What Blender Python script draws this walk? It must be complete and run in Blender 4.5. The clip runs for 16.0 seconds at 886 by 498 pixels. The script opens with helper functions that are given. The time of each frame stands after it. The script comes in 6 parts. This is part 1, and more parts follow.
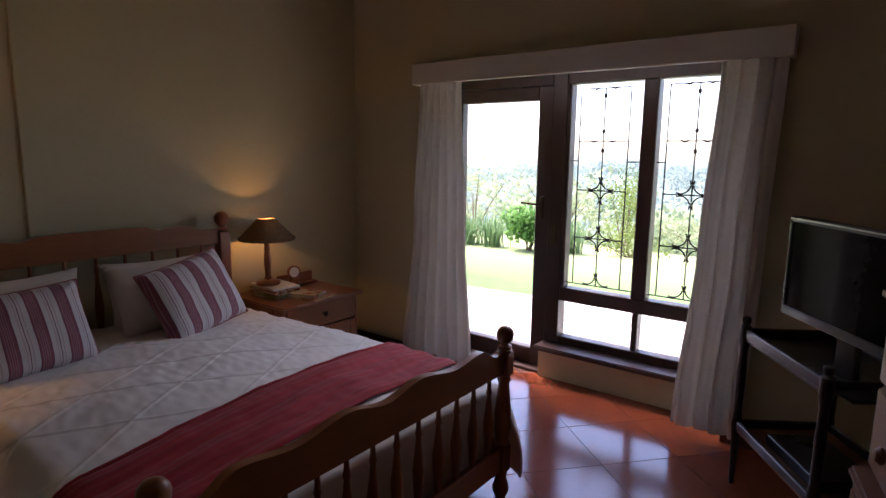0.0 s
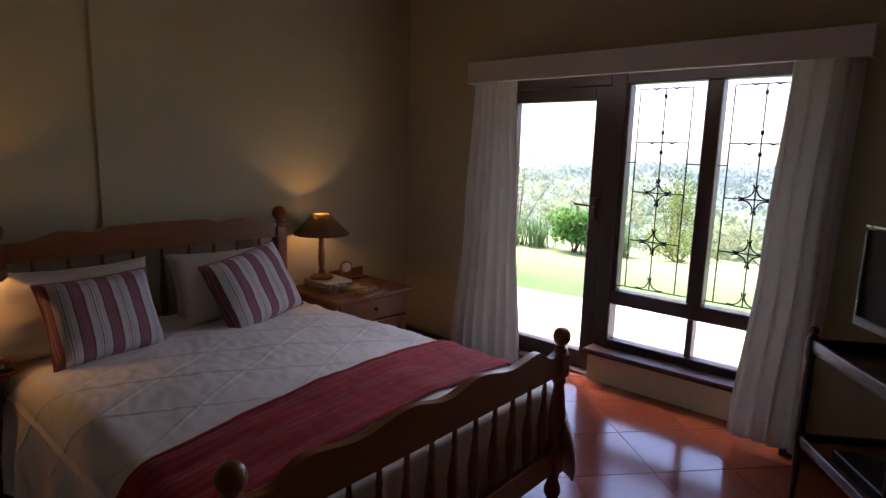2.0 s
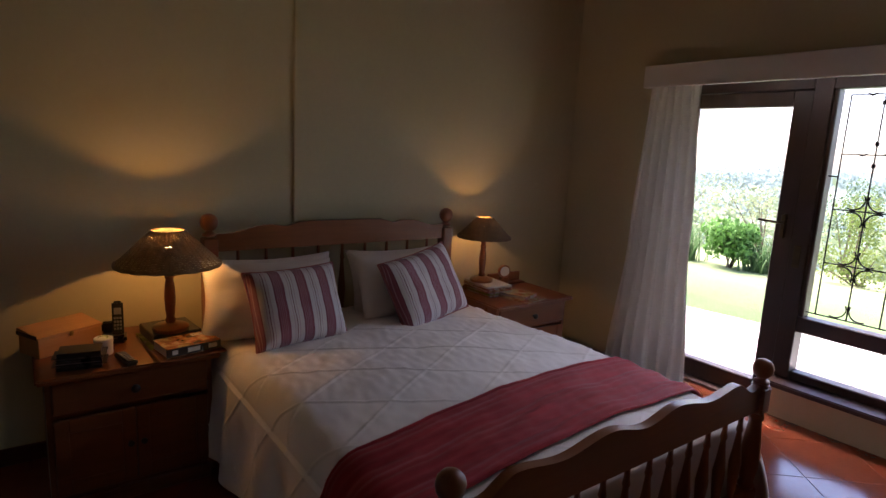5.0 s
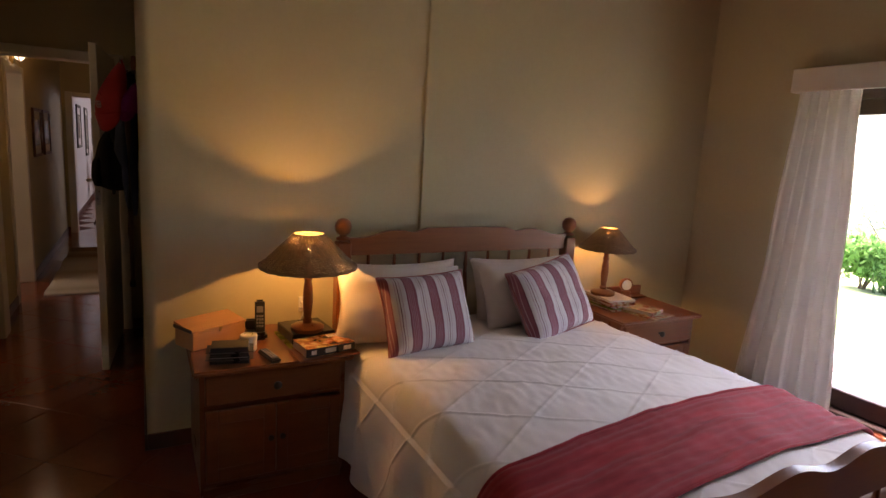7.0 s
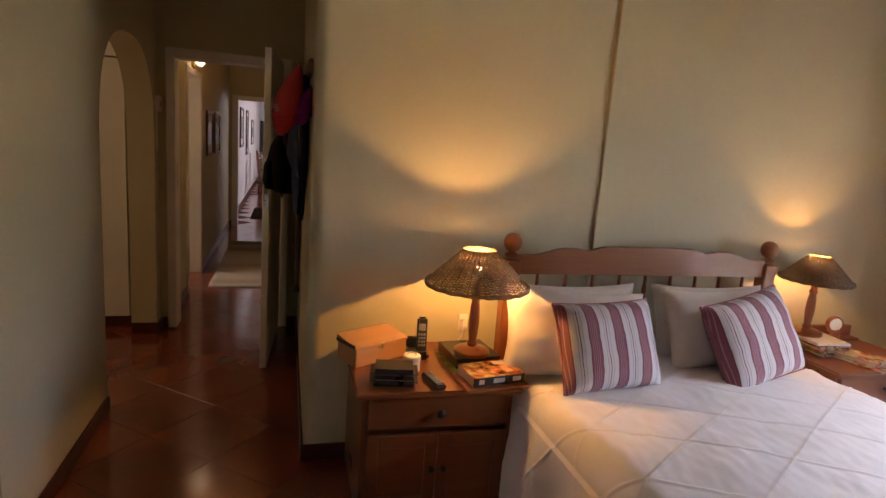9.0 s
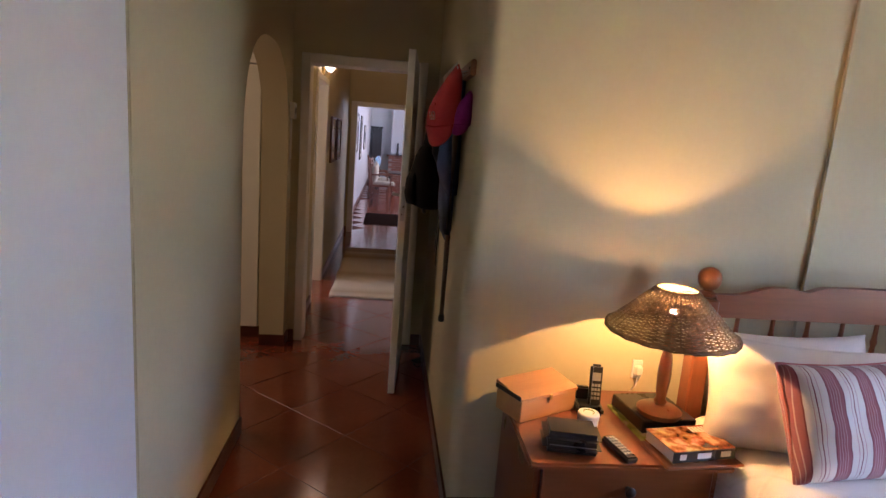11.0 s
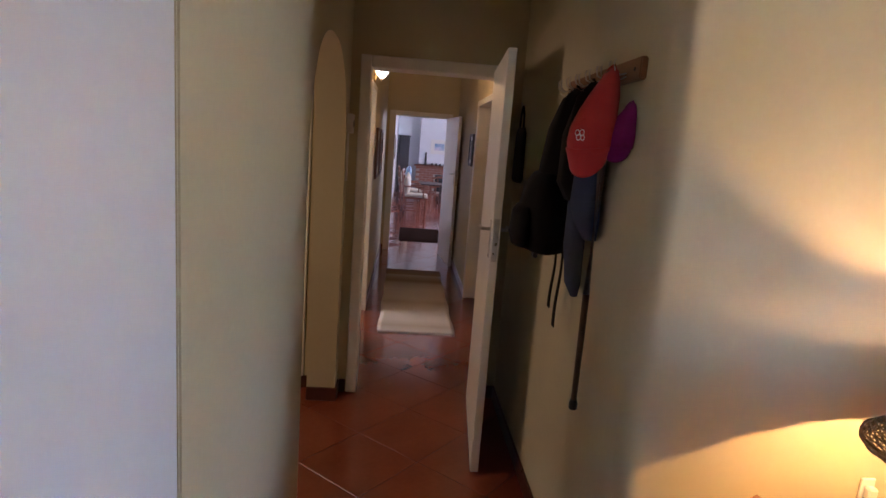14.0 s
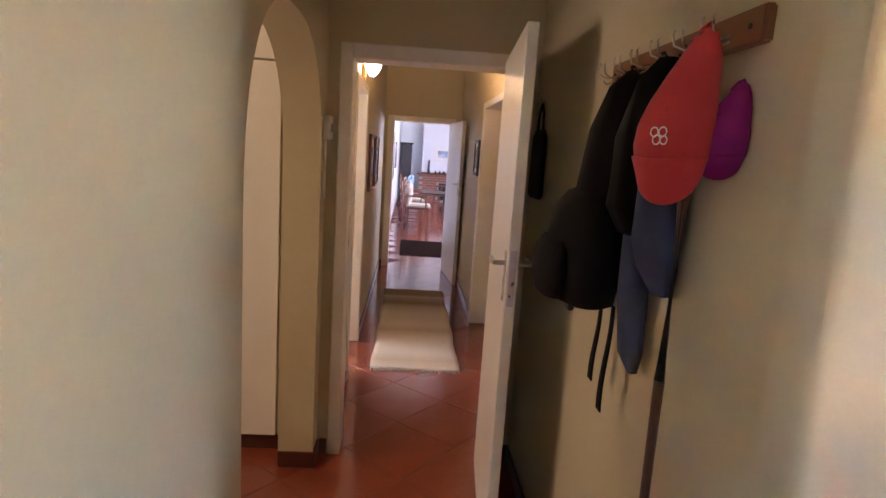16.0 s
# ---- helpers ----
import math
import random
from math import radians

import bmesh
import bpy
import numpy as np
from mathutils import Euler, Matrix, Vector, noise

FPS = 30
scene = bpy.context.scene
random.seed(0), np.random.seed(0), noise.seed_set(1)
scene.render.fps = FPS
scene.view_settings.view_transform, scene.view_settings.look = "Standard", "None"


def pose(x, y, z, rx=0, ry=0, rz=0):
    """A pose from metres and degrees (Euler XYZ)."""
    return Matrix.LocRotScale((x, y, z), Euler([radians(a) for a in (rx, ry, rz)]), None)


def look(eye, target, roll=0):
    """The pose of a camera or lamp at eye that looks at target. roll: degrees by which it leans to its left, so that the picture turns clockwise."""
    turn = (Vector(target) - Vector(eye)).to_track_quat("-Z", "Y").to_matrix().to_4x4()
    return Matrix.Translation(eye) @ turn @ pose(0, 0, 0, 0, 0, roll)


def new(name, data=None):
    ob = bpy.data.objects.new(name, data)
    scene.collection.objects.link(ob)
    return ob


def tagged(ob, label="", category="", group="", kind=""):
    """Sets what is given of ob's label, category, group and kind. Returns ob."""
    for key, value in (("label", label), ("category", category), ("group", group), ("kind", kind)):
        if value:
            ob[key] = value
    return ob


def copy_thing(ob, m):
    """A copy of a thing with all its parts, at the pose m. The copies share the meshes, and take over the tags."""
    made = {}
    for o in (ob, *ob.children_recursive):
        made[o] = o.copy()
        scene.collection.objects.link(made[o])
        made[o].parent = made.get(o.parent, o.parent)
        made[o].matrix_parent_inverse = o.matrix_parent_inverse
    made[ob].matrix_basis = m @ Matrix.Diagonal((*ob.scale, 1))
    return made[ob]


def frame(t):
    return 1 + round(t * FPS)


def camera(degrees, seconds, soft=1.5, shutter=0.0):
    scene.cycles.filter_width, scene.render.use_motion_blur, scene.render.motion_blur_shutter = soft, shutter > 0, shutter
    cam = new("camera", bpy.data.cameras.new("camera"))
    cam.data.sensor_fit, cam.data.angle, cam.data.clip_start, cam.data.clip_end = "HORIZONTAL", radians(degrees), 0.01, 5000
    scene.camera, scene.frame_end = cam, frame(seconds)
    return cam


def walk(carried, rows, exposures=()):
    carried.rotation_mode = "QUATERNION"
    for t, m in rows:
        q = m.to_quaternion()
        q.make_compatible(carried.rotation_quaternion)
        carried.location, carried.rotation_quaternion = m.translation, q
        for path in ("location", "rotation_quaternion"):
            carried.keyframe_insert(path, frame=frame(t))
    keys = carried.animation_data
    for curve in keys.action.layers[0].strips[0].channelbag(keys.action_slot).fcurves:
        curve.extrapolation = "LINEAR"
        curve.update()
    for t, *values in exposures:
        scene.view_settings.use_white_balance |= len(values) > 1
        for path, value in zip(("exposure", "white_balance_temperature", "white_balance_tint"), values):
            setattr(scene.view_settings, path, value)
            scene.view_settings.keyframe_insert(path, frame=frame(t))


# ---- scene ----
cam = camera(74.8, 16.0)
PATH = [
    (0, (0.208, 0.341, 1.531), (-0.981, 1.916, 1.209), 0.8),
    (0.5, (0.195, 0.336, 1.53), (-1.012, 1.897, 1.205), 1),
    (1, (0.182, 0.328, 1.532), (-1.047, 1.871, 1.203), 1.2),
    (1.5, (0.173, 0.313, 1.533), (-1.085, 1.832, 1.203), 1.4),
    (2, (0.153, 0.288, 1.529), (-1.142, 1.776, 1.2), 1.7),
    (2.5, (0.130, 0.265, 1.527), (-1.213, 1.710, 1.197), 2),
    (3, (0.109, 0.249, 1.532), (-1.285, 1.644, 1.2), 2.3),
    (3.5, (0.079, 0.226, 1.536), (-1.363, 1.572, 1.203), 2.5),
    (4, (0.043, 0.201, 1.541), (-1.446, 1.493, 1.204), 2.7),
    (4.5, (0.005, 0.170, 1.55), (-1.532, 1.403, 1.208), 2.9),
    (7, (-0.190, -0.023, 1.546), (-1.933, 0.895, 1.204), 3.4),
    (7.5, (-0.231, -0.061, 1.542), (-2.005, 0.798, 1.203), 3.7),
    (8, (-0.320, -0.094, 1.548), (-2.134, 0.674, 1.203), 3.8),
    (8.5, (-0.425, -0.116, 1.55), (-2.285, 0.530, 1.197), 4.1),
    (9, (-0.542, -0.139, 1.554), (-2.437, 0.389, 1.193), 4.3),
    (9.5, (-0.648, -0.172, 1.558), (-2.572, 0.229, 1.186), 4.4),
    (10, (-0.761, -0.240, 1.56), (-2.702, 0.057, 1.182), 4.6),
    (12.5, (-1.303, -0.499, 1.576), (-3.261, -0.330, 1.208), 4.5),
    (13, (-1.434, -0.561, 1.583), (-3.395, -0.407, 1.217), 4.6),
    (13.5, (-1.574, -0.640, 1.594), (-3.535, -0.492, 1.232), 4.5),
    (14, (-1.688, -0.691, 1.597), (-3.651, -0.545, 1.243), 4.4),
    (14.5, (-1.843, -0.688, 1.599), (-3.808, -0.547, 1.252), 4.2),
    (15, (-2.038, -0.653, 1.605), (-4.004, -0.519, 1.263), 4.1),
    (15.5, (-2.197, -0.623, 1.602), (-4.165, -0.495, 1.266), 4.1),
    (16, (-2.352, -0.630, 1.602), (-4.320, -0.503, 1.27), 3.8),
]
walk(cam, [(t, look(eye, target, roll)) for t, eye, target, roll in PATH],
     exposures=[(0.0, 2.45, 6350, 30), (2.0, 2.25, 6350, 30), (3.0, 2.0, 6400, 30), (3.7, 1.8, 6400, 29), (4.5, 2.15, 6400, 29), (7.0, 3.6, 6950, 30), (9.0, 4.35, 6600, 27), (10.0, 4.9, 5850, 25), (12.5, 5.0, 5300, 27), (14.0, 5.2, 5300, 27), (16.0, 6.1, 5400, 27)])

# ---- daylight: bright hazy sky and a soft high sun ----
world = bpy.data.worlds.new("world")
scene.world = world
world.use_nodes = True
wn = world.node_tree.nodes
sky = wn.new("ShaderNodeTexSky")
sky.sky_type = 'NISHITA'
sky.sun_disc = False
sky.sun_elevation = radians(62)
sky.sun_rotation = radians(270)
sky.air_density, sky.dust_density = 1.0, 1.5
wn["Background"].inputs["Strength"].default_value = 0.15
world.node_tree.links.new(sky.outputs[0], wn["Background"].inputs["Color"])
sun_data = bpy.data.lights.new("sun", 'SUN')
sun_data.energy, sun_data.angle, sun_data.color = 5.0, radians(40), (1.0, 0.95, 0.88)
sun = new("sun", sun_data)
sun.matrix_world = pose(0, 0, 30, 0, -28, 0)


def lamp_light(name, at, watts, colour, size):
    d = bpy.data.lights.new(name, 'POINT')
    d.energy, d.color, d.shadow_soft_size = watts, colour, size
    o = new(name, d)
    o.location = at
    return o


def window_light(name, at, target, w, h, watts, colour=(0.86, 0.93, 1.0), spread=180):
    d = bpy.data.lights.new(name, 'AREA')
    d.shape, d.size, d.size_y, d.energy, d.color = 'RECTANGLE', w, h, watts, colour
    d.spread = radians(spread)
    o = new(name, d)
    o.matrix_world = look(at, target)
    return o


WARM = (1.0, 0.52, 0.135)
lamp_light("bedside_bulb_light", (-2.83, 0.662, 1.065), 0.84, WARM, 0.009)
lamp_light("bedside_bulb_light", (-2.96, 2.63, 1.060), 0.44, WARM, 0.009)
lamp_light("hall_bulb_light", (-6.5, -0.925, 2.165), 1.4, (1.0, 0.58, 0.23), 0.02)
# added strip lamp under the garden opening's head, extra sky light for the bed
window_light("added_garden_fill", (-1.32, 3.70, 2.078), (-1.35, 1.35, 0.45), 1.3, 0.085, 0.62, (0.86, 0.93, 1.0), 75)
window_light("side_room_daylight", (-6.9, -3.40, 1.6), (-6.6, 0, 1.0), 1.6, 1.3, 1.9, (1.0, 0.88, 0.70))
# added warm fill behind the arch, no window or bulb known there
window_light("unseen_dressing_fill", (-4.2, -3.35, 1.7), (-4.6, 0, 1.0), 1.0, 1.0, 0.5, (1.0, 0.70, 0.38))
window_light("living_daylight", (-15.5, 2.95, 1.5), (-15.5, -1, 1.0), 4.5, 1.9, 7.5, (1.0, 0.93, 0.88))


# ---- materials ----
def nodes_of(m):
    m.use_nodes = True
    nt = m.node_tree
    return nt, nt.nodes, nt.links, nt.nodes["Principled BSDF"]


def make_mat(name, a, b, rough=0.6, scale=6.0, fine=80.0, bump=0.1, metal=0.0, rough_var=0.12, stretch=(1, 1, 1),
             per_piece=0.0, sheen=0.0, dist=0.002, coat=0.0, trans=0.0):
    """Two-scale noise between two base colours, with roughness wear and fine relief."""
    m = bpy.data.materials.new(name)
    nt, N, L, P = nodes_of(m)
    tc = N.new("ShaderNodeTexCoord")
    mp = N.new("ShaderNodeMapping")
    mp.inputs["Scale"].default_value = stretch
    L.new(tc.outputs["Object"], mp.inputs["Vector"])
    n1 = N.new("ShaderNodeTexNoise")
    n1.inputs["Scale"].default_value, n1.inputs["Detail"].default_value = scale, 5.0
    n2 = N.new("ShaderNodeTexNoise")
    n2.inputs["Scale"].default_value, n2.inputs["Detail"].default_value = fine, 3.0
    L.new(mp.outputs[0], n1.inputs["Vector"])
    L.new(mp.outputs[0], n2.inputs["Vector"])
    mixv = N.new("ShaderNodeMath")
    mixv.operation = 'MULTIPLY_ADD'
    L.new(n2.outputs["Fac"], mixv.inputs[0])
    mixv.inputs[1].default_value = 0.4
    ad = N.new("ShaderNodeMath")
    ad.operation = 'MULTIPLY_ADD'
    L.new(n1.outputs["Fac"], ad.inputs[0])
    ad.inputs[1].default_value, ad.inputs[2].default_value = 1.3, -0.35
    L.new(ad.outputs[0], mixv.inputs[2])
    ramp = N.new("ShaderNodeMapRange")
    ramp.inputs["From Min"].default_value, ramp.inputs["From Max"].default_value = 0.15, 0.85
    L.new(mixv.outputs[0], ramp.inputs["Value"])
    fac = ramp.outputs[0]
    if per_piece:
        oi = N.new("ShaderNodeObjectInfo")
        pm = N.new("ShaderNodeMath")
        pm.operation = 'MULTIPLY_ADD'
        L.new(oi.outputs["Random"], pm.inputs[0])
        pm.inputs[1].default_value = per_piece
        L.new(fac, pm.inputs[2])
        fac = pm.outputs[0]
    mx = N.new("ShaderNodeMix")
    mx.data_type = 'RGBA'
    mx.inputs["A"].default_value, mx.inputs["B"].default_value = (*a, 1), (*b, 1)
    L.new(fac, mx.inputs["Factor"])
    L.new(mx.outputs["Result"], P.inputs["Base Color"])
    rr = N.new("ShaderNodeMapRange")
    rr.inputs["To Min"].default_value, rr.inputs["To Max"].default_value = max(0.02, rough - rough_var), min(1, rough + rough_var)
    L.new(n1.outputs["Fac"], rr.inputs["Value"])
    L.new(rr.outputs[0], P.inputs["Roughness"])
    P.inputs["Metallic"].default_value = metal
    if sheen:
        P.inputs["Sheen Weight"].default_value = sheen
    if coat:
        P.inputs["Coat Weight"].default_value = coat
        P.inputs["Coat Roughness"].default_value = 0.12
    if bump:
        bp = N.new("ShaderNodeBump")
        bp.inputs["Strength"].default_value, bp.inputs["Distance"].default_value = bump, dist
        L.new(mixv.outputs[0], bp.inputs["Height"])
        L.new(bp.outputs[0], P.inputs["Normal"])
    if trans:
        P.inputs["Transmission Weight"].default_value = trans
    return m


def wood(name, a, b, rough=0.35, coat=0.25, axis=2, grain=14.0):
    st = [1.0, 1.0, 1.0]
    st[axis] = 0.08
    return make_mat(name, a, b, rough, grain, grain * 9, 0.12, 0, 0.1, tuple(st), coat=coat, dist=0.001)


def glow(name, colour, strength):
    m = bpy.data.materials.new(name)
    nt, N, L, P = nodes_of(m)
    P.inputs["Base Color"].default_value = (*colour, 1)
    P.inputs["Emission Color"].default_value = (*colour, 1)
    P.inputs["Emission Strength"].default_value = strength
    return m


M = {}
M["wall"] = make_mat("cream_wall_paint", (0.49, 0.43, 0.265), (0.55, 0.49, 0.32), 0.62, 1.3, 45, 0.035, dist=0.002)
M["wall_white"] = make_mat("pale_bluish_wall", (0.64, 0.65, 0.68), (0.70, 0.71, 0.735), 0.6, 1.3, 45, 0.035, dist=0.002)
# unseen ceiling, toned darker to dim the bounce on the upper walls
M["ceiling"] = make_mat("darkened_ceiling_tan", (0.40, 0.34, 0.26), (0.46, 0.40, 0.31), 0.7, 2, 60, 0.06)
M["white"] = make_mat("white_gloss_paint", (0.70, 0.68, 0.63), (0.78, 0.76, 0.71), 0.38, 3, 90, 0.05)
M["tile"] = make_mat("polished_red_clay_tile", (0.185, 0.038, 0.016), (0.26, 0.060, 0.024), 0.17, 3.0, 40, 0.05, 0, 0.08, per_piece=0.10, coat=0.55)
M["grout"] = make_mat("dark_red_grout", (0.085, 0.022, 0.011), (0.12, 0.032, 0.017), 0.8, 8, 120, 0.2)
M["skirt"] = make_mat("dark_red_skirting_tile", (0.06, 0.016, 0.010), (0.10, 0.026, 0.015), 0.32, 5, 60, 0.05)
M["bedwood"] = wood("red_brown_stained_pine", (0.18, 0.055, 0.015), (0.30, 0.100, 0.028), 0.38, 0.12, 1, 10)
M["bedpost"] = wood("red_brown_turned_pine", (0.17, 0.050, 0.014), (0.28, 0.090, 0.026), 0.38, 0.12, 2, 10)
M["nswood"] = wood("orange_brown_varnished_pine", (0.14, 0.038, 0.012), (0.24, 0.075, 0.023), 0.30, 0.35, 1, 9)
M["frame"] = wood("dark_varnished_hardwood", (0.028, 0.011, 0.007), (0.055, 0.022, 0.014), 0.45, 0.05, 2, 10)
M["dark"] = wood("black_stained_wood", (0.012, 0.008, 0.007), (0.028, 0.017, 0.013), 0.38, 0.2, 2, 10)
M["chest"] = wood("mid_brown_chest_wood", (0.16, 0.062, 0.026), (0.25, 0.105, 0.046), 0.5, 0.05, 1, 9)
M["duvet"] = make_mat("off_white_cotton_duvet", (0.76, 0.72, 0.68), (0.82, 0.78, 0.74), 0.85, 5, 260, 0.15, sheen=0.2, dist=0.001)
M["pillow"] = make_mat("cream_pillow_cotton", (0.60, 0.54, 0.48), (0.70, 0.64, 0.57), 0.85, 5, 260, 0.15, sheen=0.2, dist=0.001)
M["runner"] = make_mat("maroon_velvet_runner", (0.24, 0.015, 0.020), (0.42, 0.036, 0.046), 0.75, 7, 180, 0.2, stretch=(6, 1, 1), sheen=0.12)
M["curtain"] = make_mat("off_white_curtain_cotton", (0.70, 0.66, 0.60), (0.77, 0.73, 0.67), 0.85, 4, 300, 0.15, sheen=0.1)
M["runner"].node_tree.nodes["Principled BSDF"].inputs["Specular IOR Level"].default_value = 0.15
# thin curtain cloth lets some daylight through
cn = M["curtain"].node_tree
tr_ = cn.nodes.new("ShaderNodeBsdfTranslucent")
tr_.inputs["Color"].default_value = (0.62, 0.58, 0.54, 1)
mixs = cn.nodes.new("ShaderNodeMixShader")
mixs.inputs[0].default_value = 0.42
cn.links.new(cn.nodes["Principled BSDF"].outputs[0], mixs.inputs[1])
cn.links.new(tr_.outputs[0], mixs.inputs[2])
cn.links.new(mixs.outputs[0], cn.nodes["Material Output"].inputs["Surface"])
M["black"] = make_mat("black_plastic", (0.010, 0.010, 0.011), (0.022, 0.022, 0.024), 0.30, 6, 120, 0.04)
M["bronze"] = make_mat("dark_bronze", (0.05, 0.035, 0.02), (0.11, 0.075, 0.04), 0.4, 20, 200, 0.08, 1.0)
M["iron"] = make_mat("black_wrought_iron", (0.012, 0.012, 0.013), (0.03, 0.028, 0.027), 0.5, 20, 200, 0.2, 0.6)
M["steel"] = make_mat("brushed_steel", (0.45, 0.43, 0.40), (0.60, 0.58, 0.55), 0.3, 20, 200, 0.05, 1.0)
M["brass"] = make_mat("aged_brass", (0.35, 0.22, 0.07), (0.55, 0.38, 0.14), 0.35, 20, 200, 0.08, 1.0)
M["concrete"] = make_mat("pale_terrace_paving", (0.36, 0.345, 0.32), (0.45, 0.435, 0.41), 0.8, 2, 40, 0.2)


def glass_mat(name):
    m = bpy.data.materials.new(name)
    nt, N, L, P = nodes_of(m)
    P.inputs["Base Color"].default_value = (1, 1, 1, 1)
    P.inputs["Transmission Weight"].default_value = 1.0
    P.inputs["Roughness"].default_value = 0.0
    P.inputs["IOR"].default_value = 1.01
    return m


M["glass"] = glass_mat("window_glass")


# ---- mesh helpers ----
def box(bm, x0, x1, y0, y1, z0, z1, bevel=0.0, seg=1):
    r = bmesh.ops.create_cube(bm, size=1.0, matrix=Matrix.Translation(((x0 + x1) / 2, (y0 + y1) / 2, (z0 + z1) / 2))
                              @ Matrix.Diagonal((abs(x1 - x0), abs(y1 - y0), abs(z1 - z0), 1)))
    if bevel:
        es = {e for v in r["verts"] for e in v.link_edges}
        bmesh.ops.bevel(bm, geom=list(es), offset=bevel, segments=seg, affect='EDGES', clamp_overlap=True)
    return bm


def lathe(bm, prof, c=(0, 0, 0), n=20, m=None):
    rings = []
    for r, z in prof:
        if r < 1e-5:
            rings.append([bm.verts.new((c[0], c[1], c[2] + z))])
        else:
            rings.append([bm.verts.new((c[0] + r * math.cos(2 * math.pi * i / n), c[1] + r * math.sin(2 * math.pi * i / n), c[2] + z)) for i in range(n)])
    made = [v for ring in rings for v in ring]
    for a, b in zip(rings, rings[1:]):
        for i in range(n):
            j = (i + 1) % n
            if len(a) == 1 and len(b) == 1:
                continue
            if len(a) == 1:
                bm.faces.new((a[0], b[j], b[i]))
            elif len(b) == 1:
                bm.faces.new((a[i], a[j], b[0]))
            else:
                bm.faces.new((a[i], a[j], b[j], b[i]))
    if len(rings[0]) > 1:
        bm.faces.new(rings[0][::-1])
    if len(rings[-1]) > 1:
        bm.faces.new(rings[-1])
    if m is not None:
        bmesh.ops.transform(bm, matrix=m, verts=made)
    return bm


def tube(bm, pts, r, n=8, closed=False):
    pts = [Vector(p) for p in pts]
    rings = []
    up = Vector((0, 0, 1))
    k = len(pts)
    for i, p in enumerate(pts):
        d = (pts[(i + 1) % k] - pts[i - 1]) if closed else (pts[min(i + 1, k - 1)] - pts[max(i - 1, 0)])
        d.normalize()
        s = d.cross(up)
        if s.length < 1e-3:
            s = d.cross(Vector((1, 0, 0)))
        s.normalize()
        t = s.cross(d)
        rad = r[i] if isinstance(r, (list, tuple)) else r
        rings.append([bm.verts.new(p + rad * (math.cos(2 * math.pi * j / n) * s + math.sin(2 * math.pi * j / n) * t)) for j in range(n)])
    pairs = list(zip(rings, rings[1:])) + ([(rings[-1], rings[0])] if closed else [])
    for a, b in pairs:
        for j in range(n):
            bm.faces.new((a[j], a[(j + 1) % n], b[(j + 1) % n], b[j]))
    if not closed:
        bm.faces.new(rings[0][::-1])
        bm.faces.new(rings[-1])
    return bm


def slab(bm, outline, to3, d0, d1):
    """A flat outline (2D), given thickness from d0 to d1; to3(u, v, d) places it."""
    a = [bm.verts.new(to3(u, v, d0)) for u, v in outline]
    b = [bm.verts.new(to3(u, v, d1)) for u, v in outline]
    n = len(outline)
    bm.faces.new(a[::-1])
    bm.faces.new(b)
    for i in range(n):
        j = (i + 1) % n
        bm.faces.new((a[i], a[j], b[j], b[i]))
    return bm


def sheet(bm, fn, nu, nv, closed=False):
    g = [[bm.verts.new(fn(i / nu, j / nv)) for j in range(nv + 1)] for i in range(nu + 1)]
    for i in range(nu):
        for j in range(nv):
            bm.faces.new((g[i][j], g[i + 1][j], g[i + 1][j + 1], g[i][j + 1]))
    return bm


def mesh_of(name, bm, mat, smooth=35.0):
    if not any(e.is_boundary for e in bm.edges):
        bmesh.ops.recalc_face_normals(bm, faces=bm.faces)
    me = bpy.data.meshes.new(name)
    bm.to_mesh(me)
    bm.free()
    for m in (mat if isinstance(mat, (list, tuple)) else (mat,)):
        me.materials.append(m)
    if smooth:
        me.shade_smooth()
        me.set_sharp_from_angle(angle=radians(smooth))
    return me


def part(name, bm, mat, parent, label="", smooth=35.0, m=None):
    ob = new(name, mesh_of(name, bm, mat, smooth))
    ob.parent = parent
    if m is not None:
        ob.matrix_basis = m
    if label:
        tagged(ob, label)
    return ob


def thing(name, m, label, category, group="", kind=""):
    ob = new(name)
    ob.empty_display_size = 0.1
    ob.matrix_basis = m
    return tagged(ob, label, category, group, kind)


def single(name, bm, mat, label, category, m=None, group="", kind="", smooth=35.0):
    ob = new(name, mesh_of(name, bm, mat, smooth))
    if m is not None:
        ob.matrix_basis = m
    return tagged(ob, label, category, group, kind)


def structure(name, bm, mat, label, category, smooth=35.0):
    return single(name, bm, mat, label, category, kind="structure", smooth=smooth)


B = bmesh.new

# ---- large structure ----
H = 2.75
WX, WY = -3.165, 3.64          # bed wall, window wall
SY = -1.04                    # wall opposite the window
DX = -5.20                    # wall with the passage door
OX0, OX1 = -2.472, -0.361       # garden opening
RC = 0.06
out = [(WX - 0.15, WY), (WX, WY)]
out += [(WX - RC + RC * math.cos(math.pi / 2 * k / 16), -0.03 + RC - RC * math.sin(math.pi / 2 * k / 16)) for k in range(17)]
out += [(DX, -0.03), (DX, 0.12), (WX - 0.15, 0.12)]
bm = slab(B(), out, lambda u, v, d: Vector((u, v, d)), 0, H)
structure("wall_west", bm, M["wall"], "cream painted wall behind the bed, rounded into the entry passage", "wall", 0)

bm = B()
box(bm, WX - 0.15, OX0, WY, 4.12, 0, H)
box(bm, OX1, 1.05, WY, 4.12, 0, H)
box(bm, OX0, OX1, WY, 4.12, 2.12, H)
box(bm, -1.604, OX1, 3.87, 4.12, 0, 0.196)
structure("wall_north", bm, M["wall"], "cream painted wall with a wide garden door and window opening", "wall")

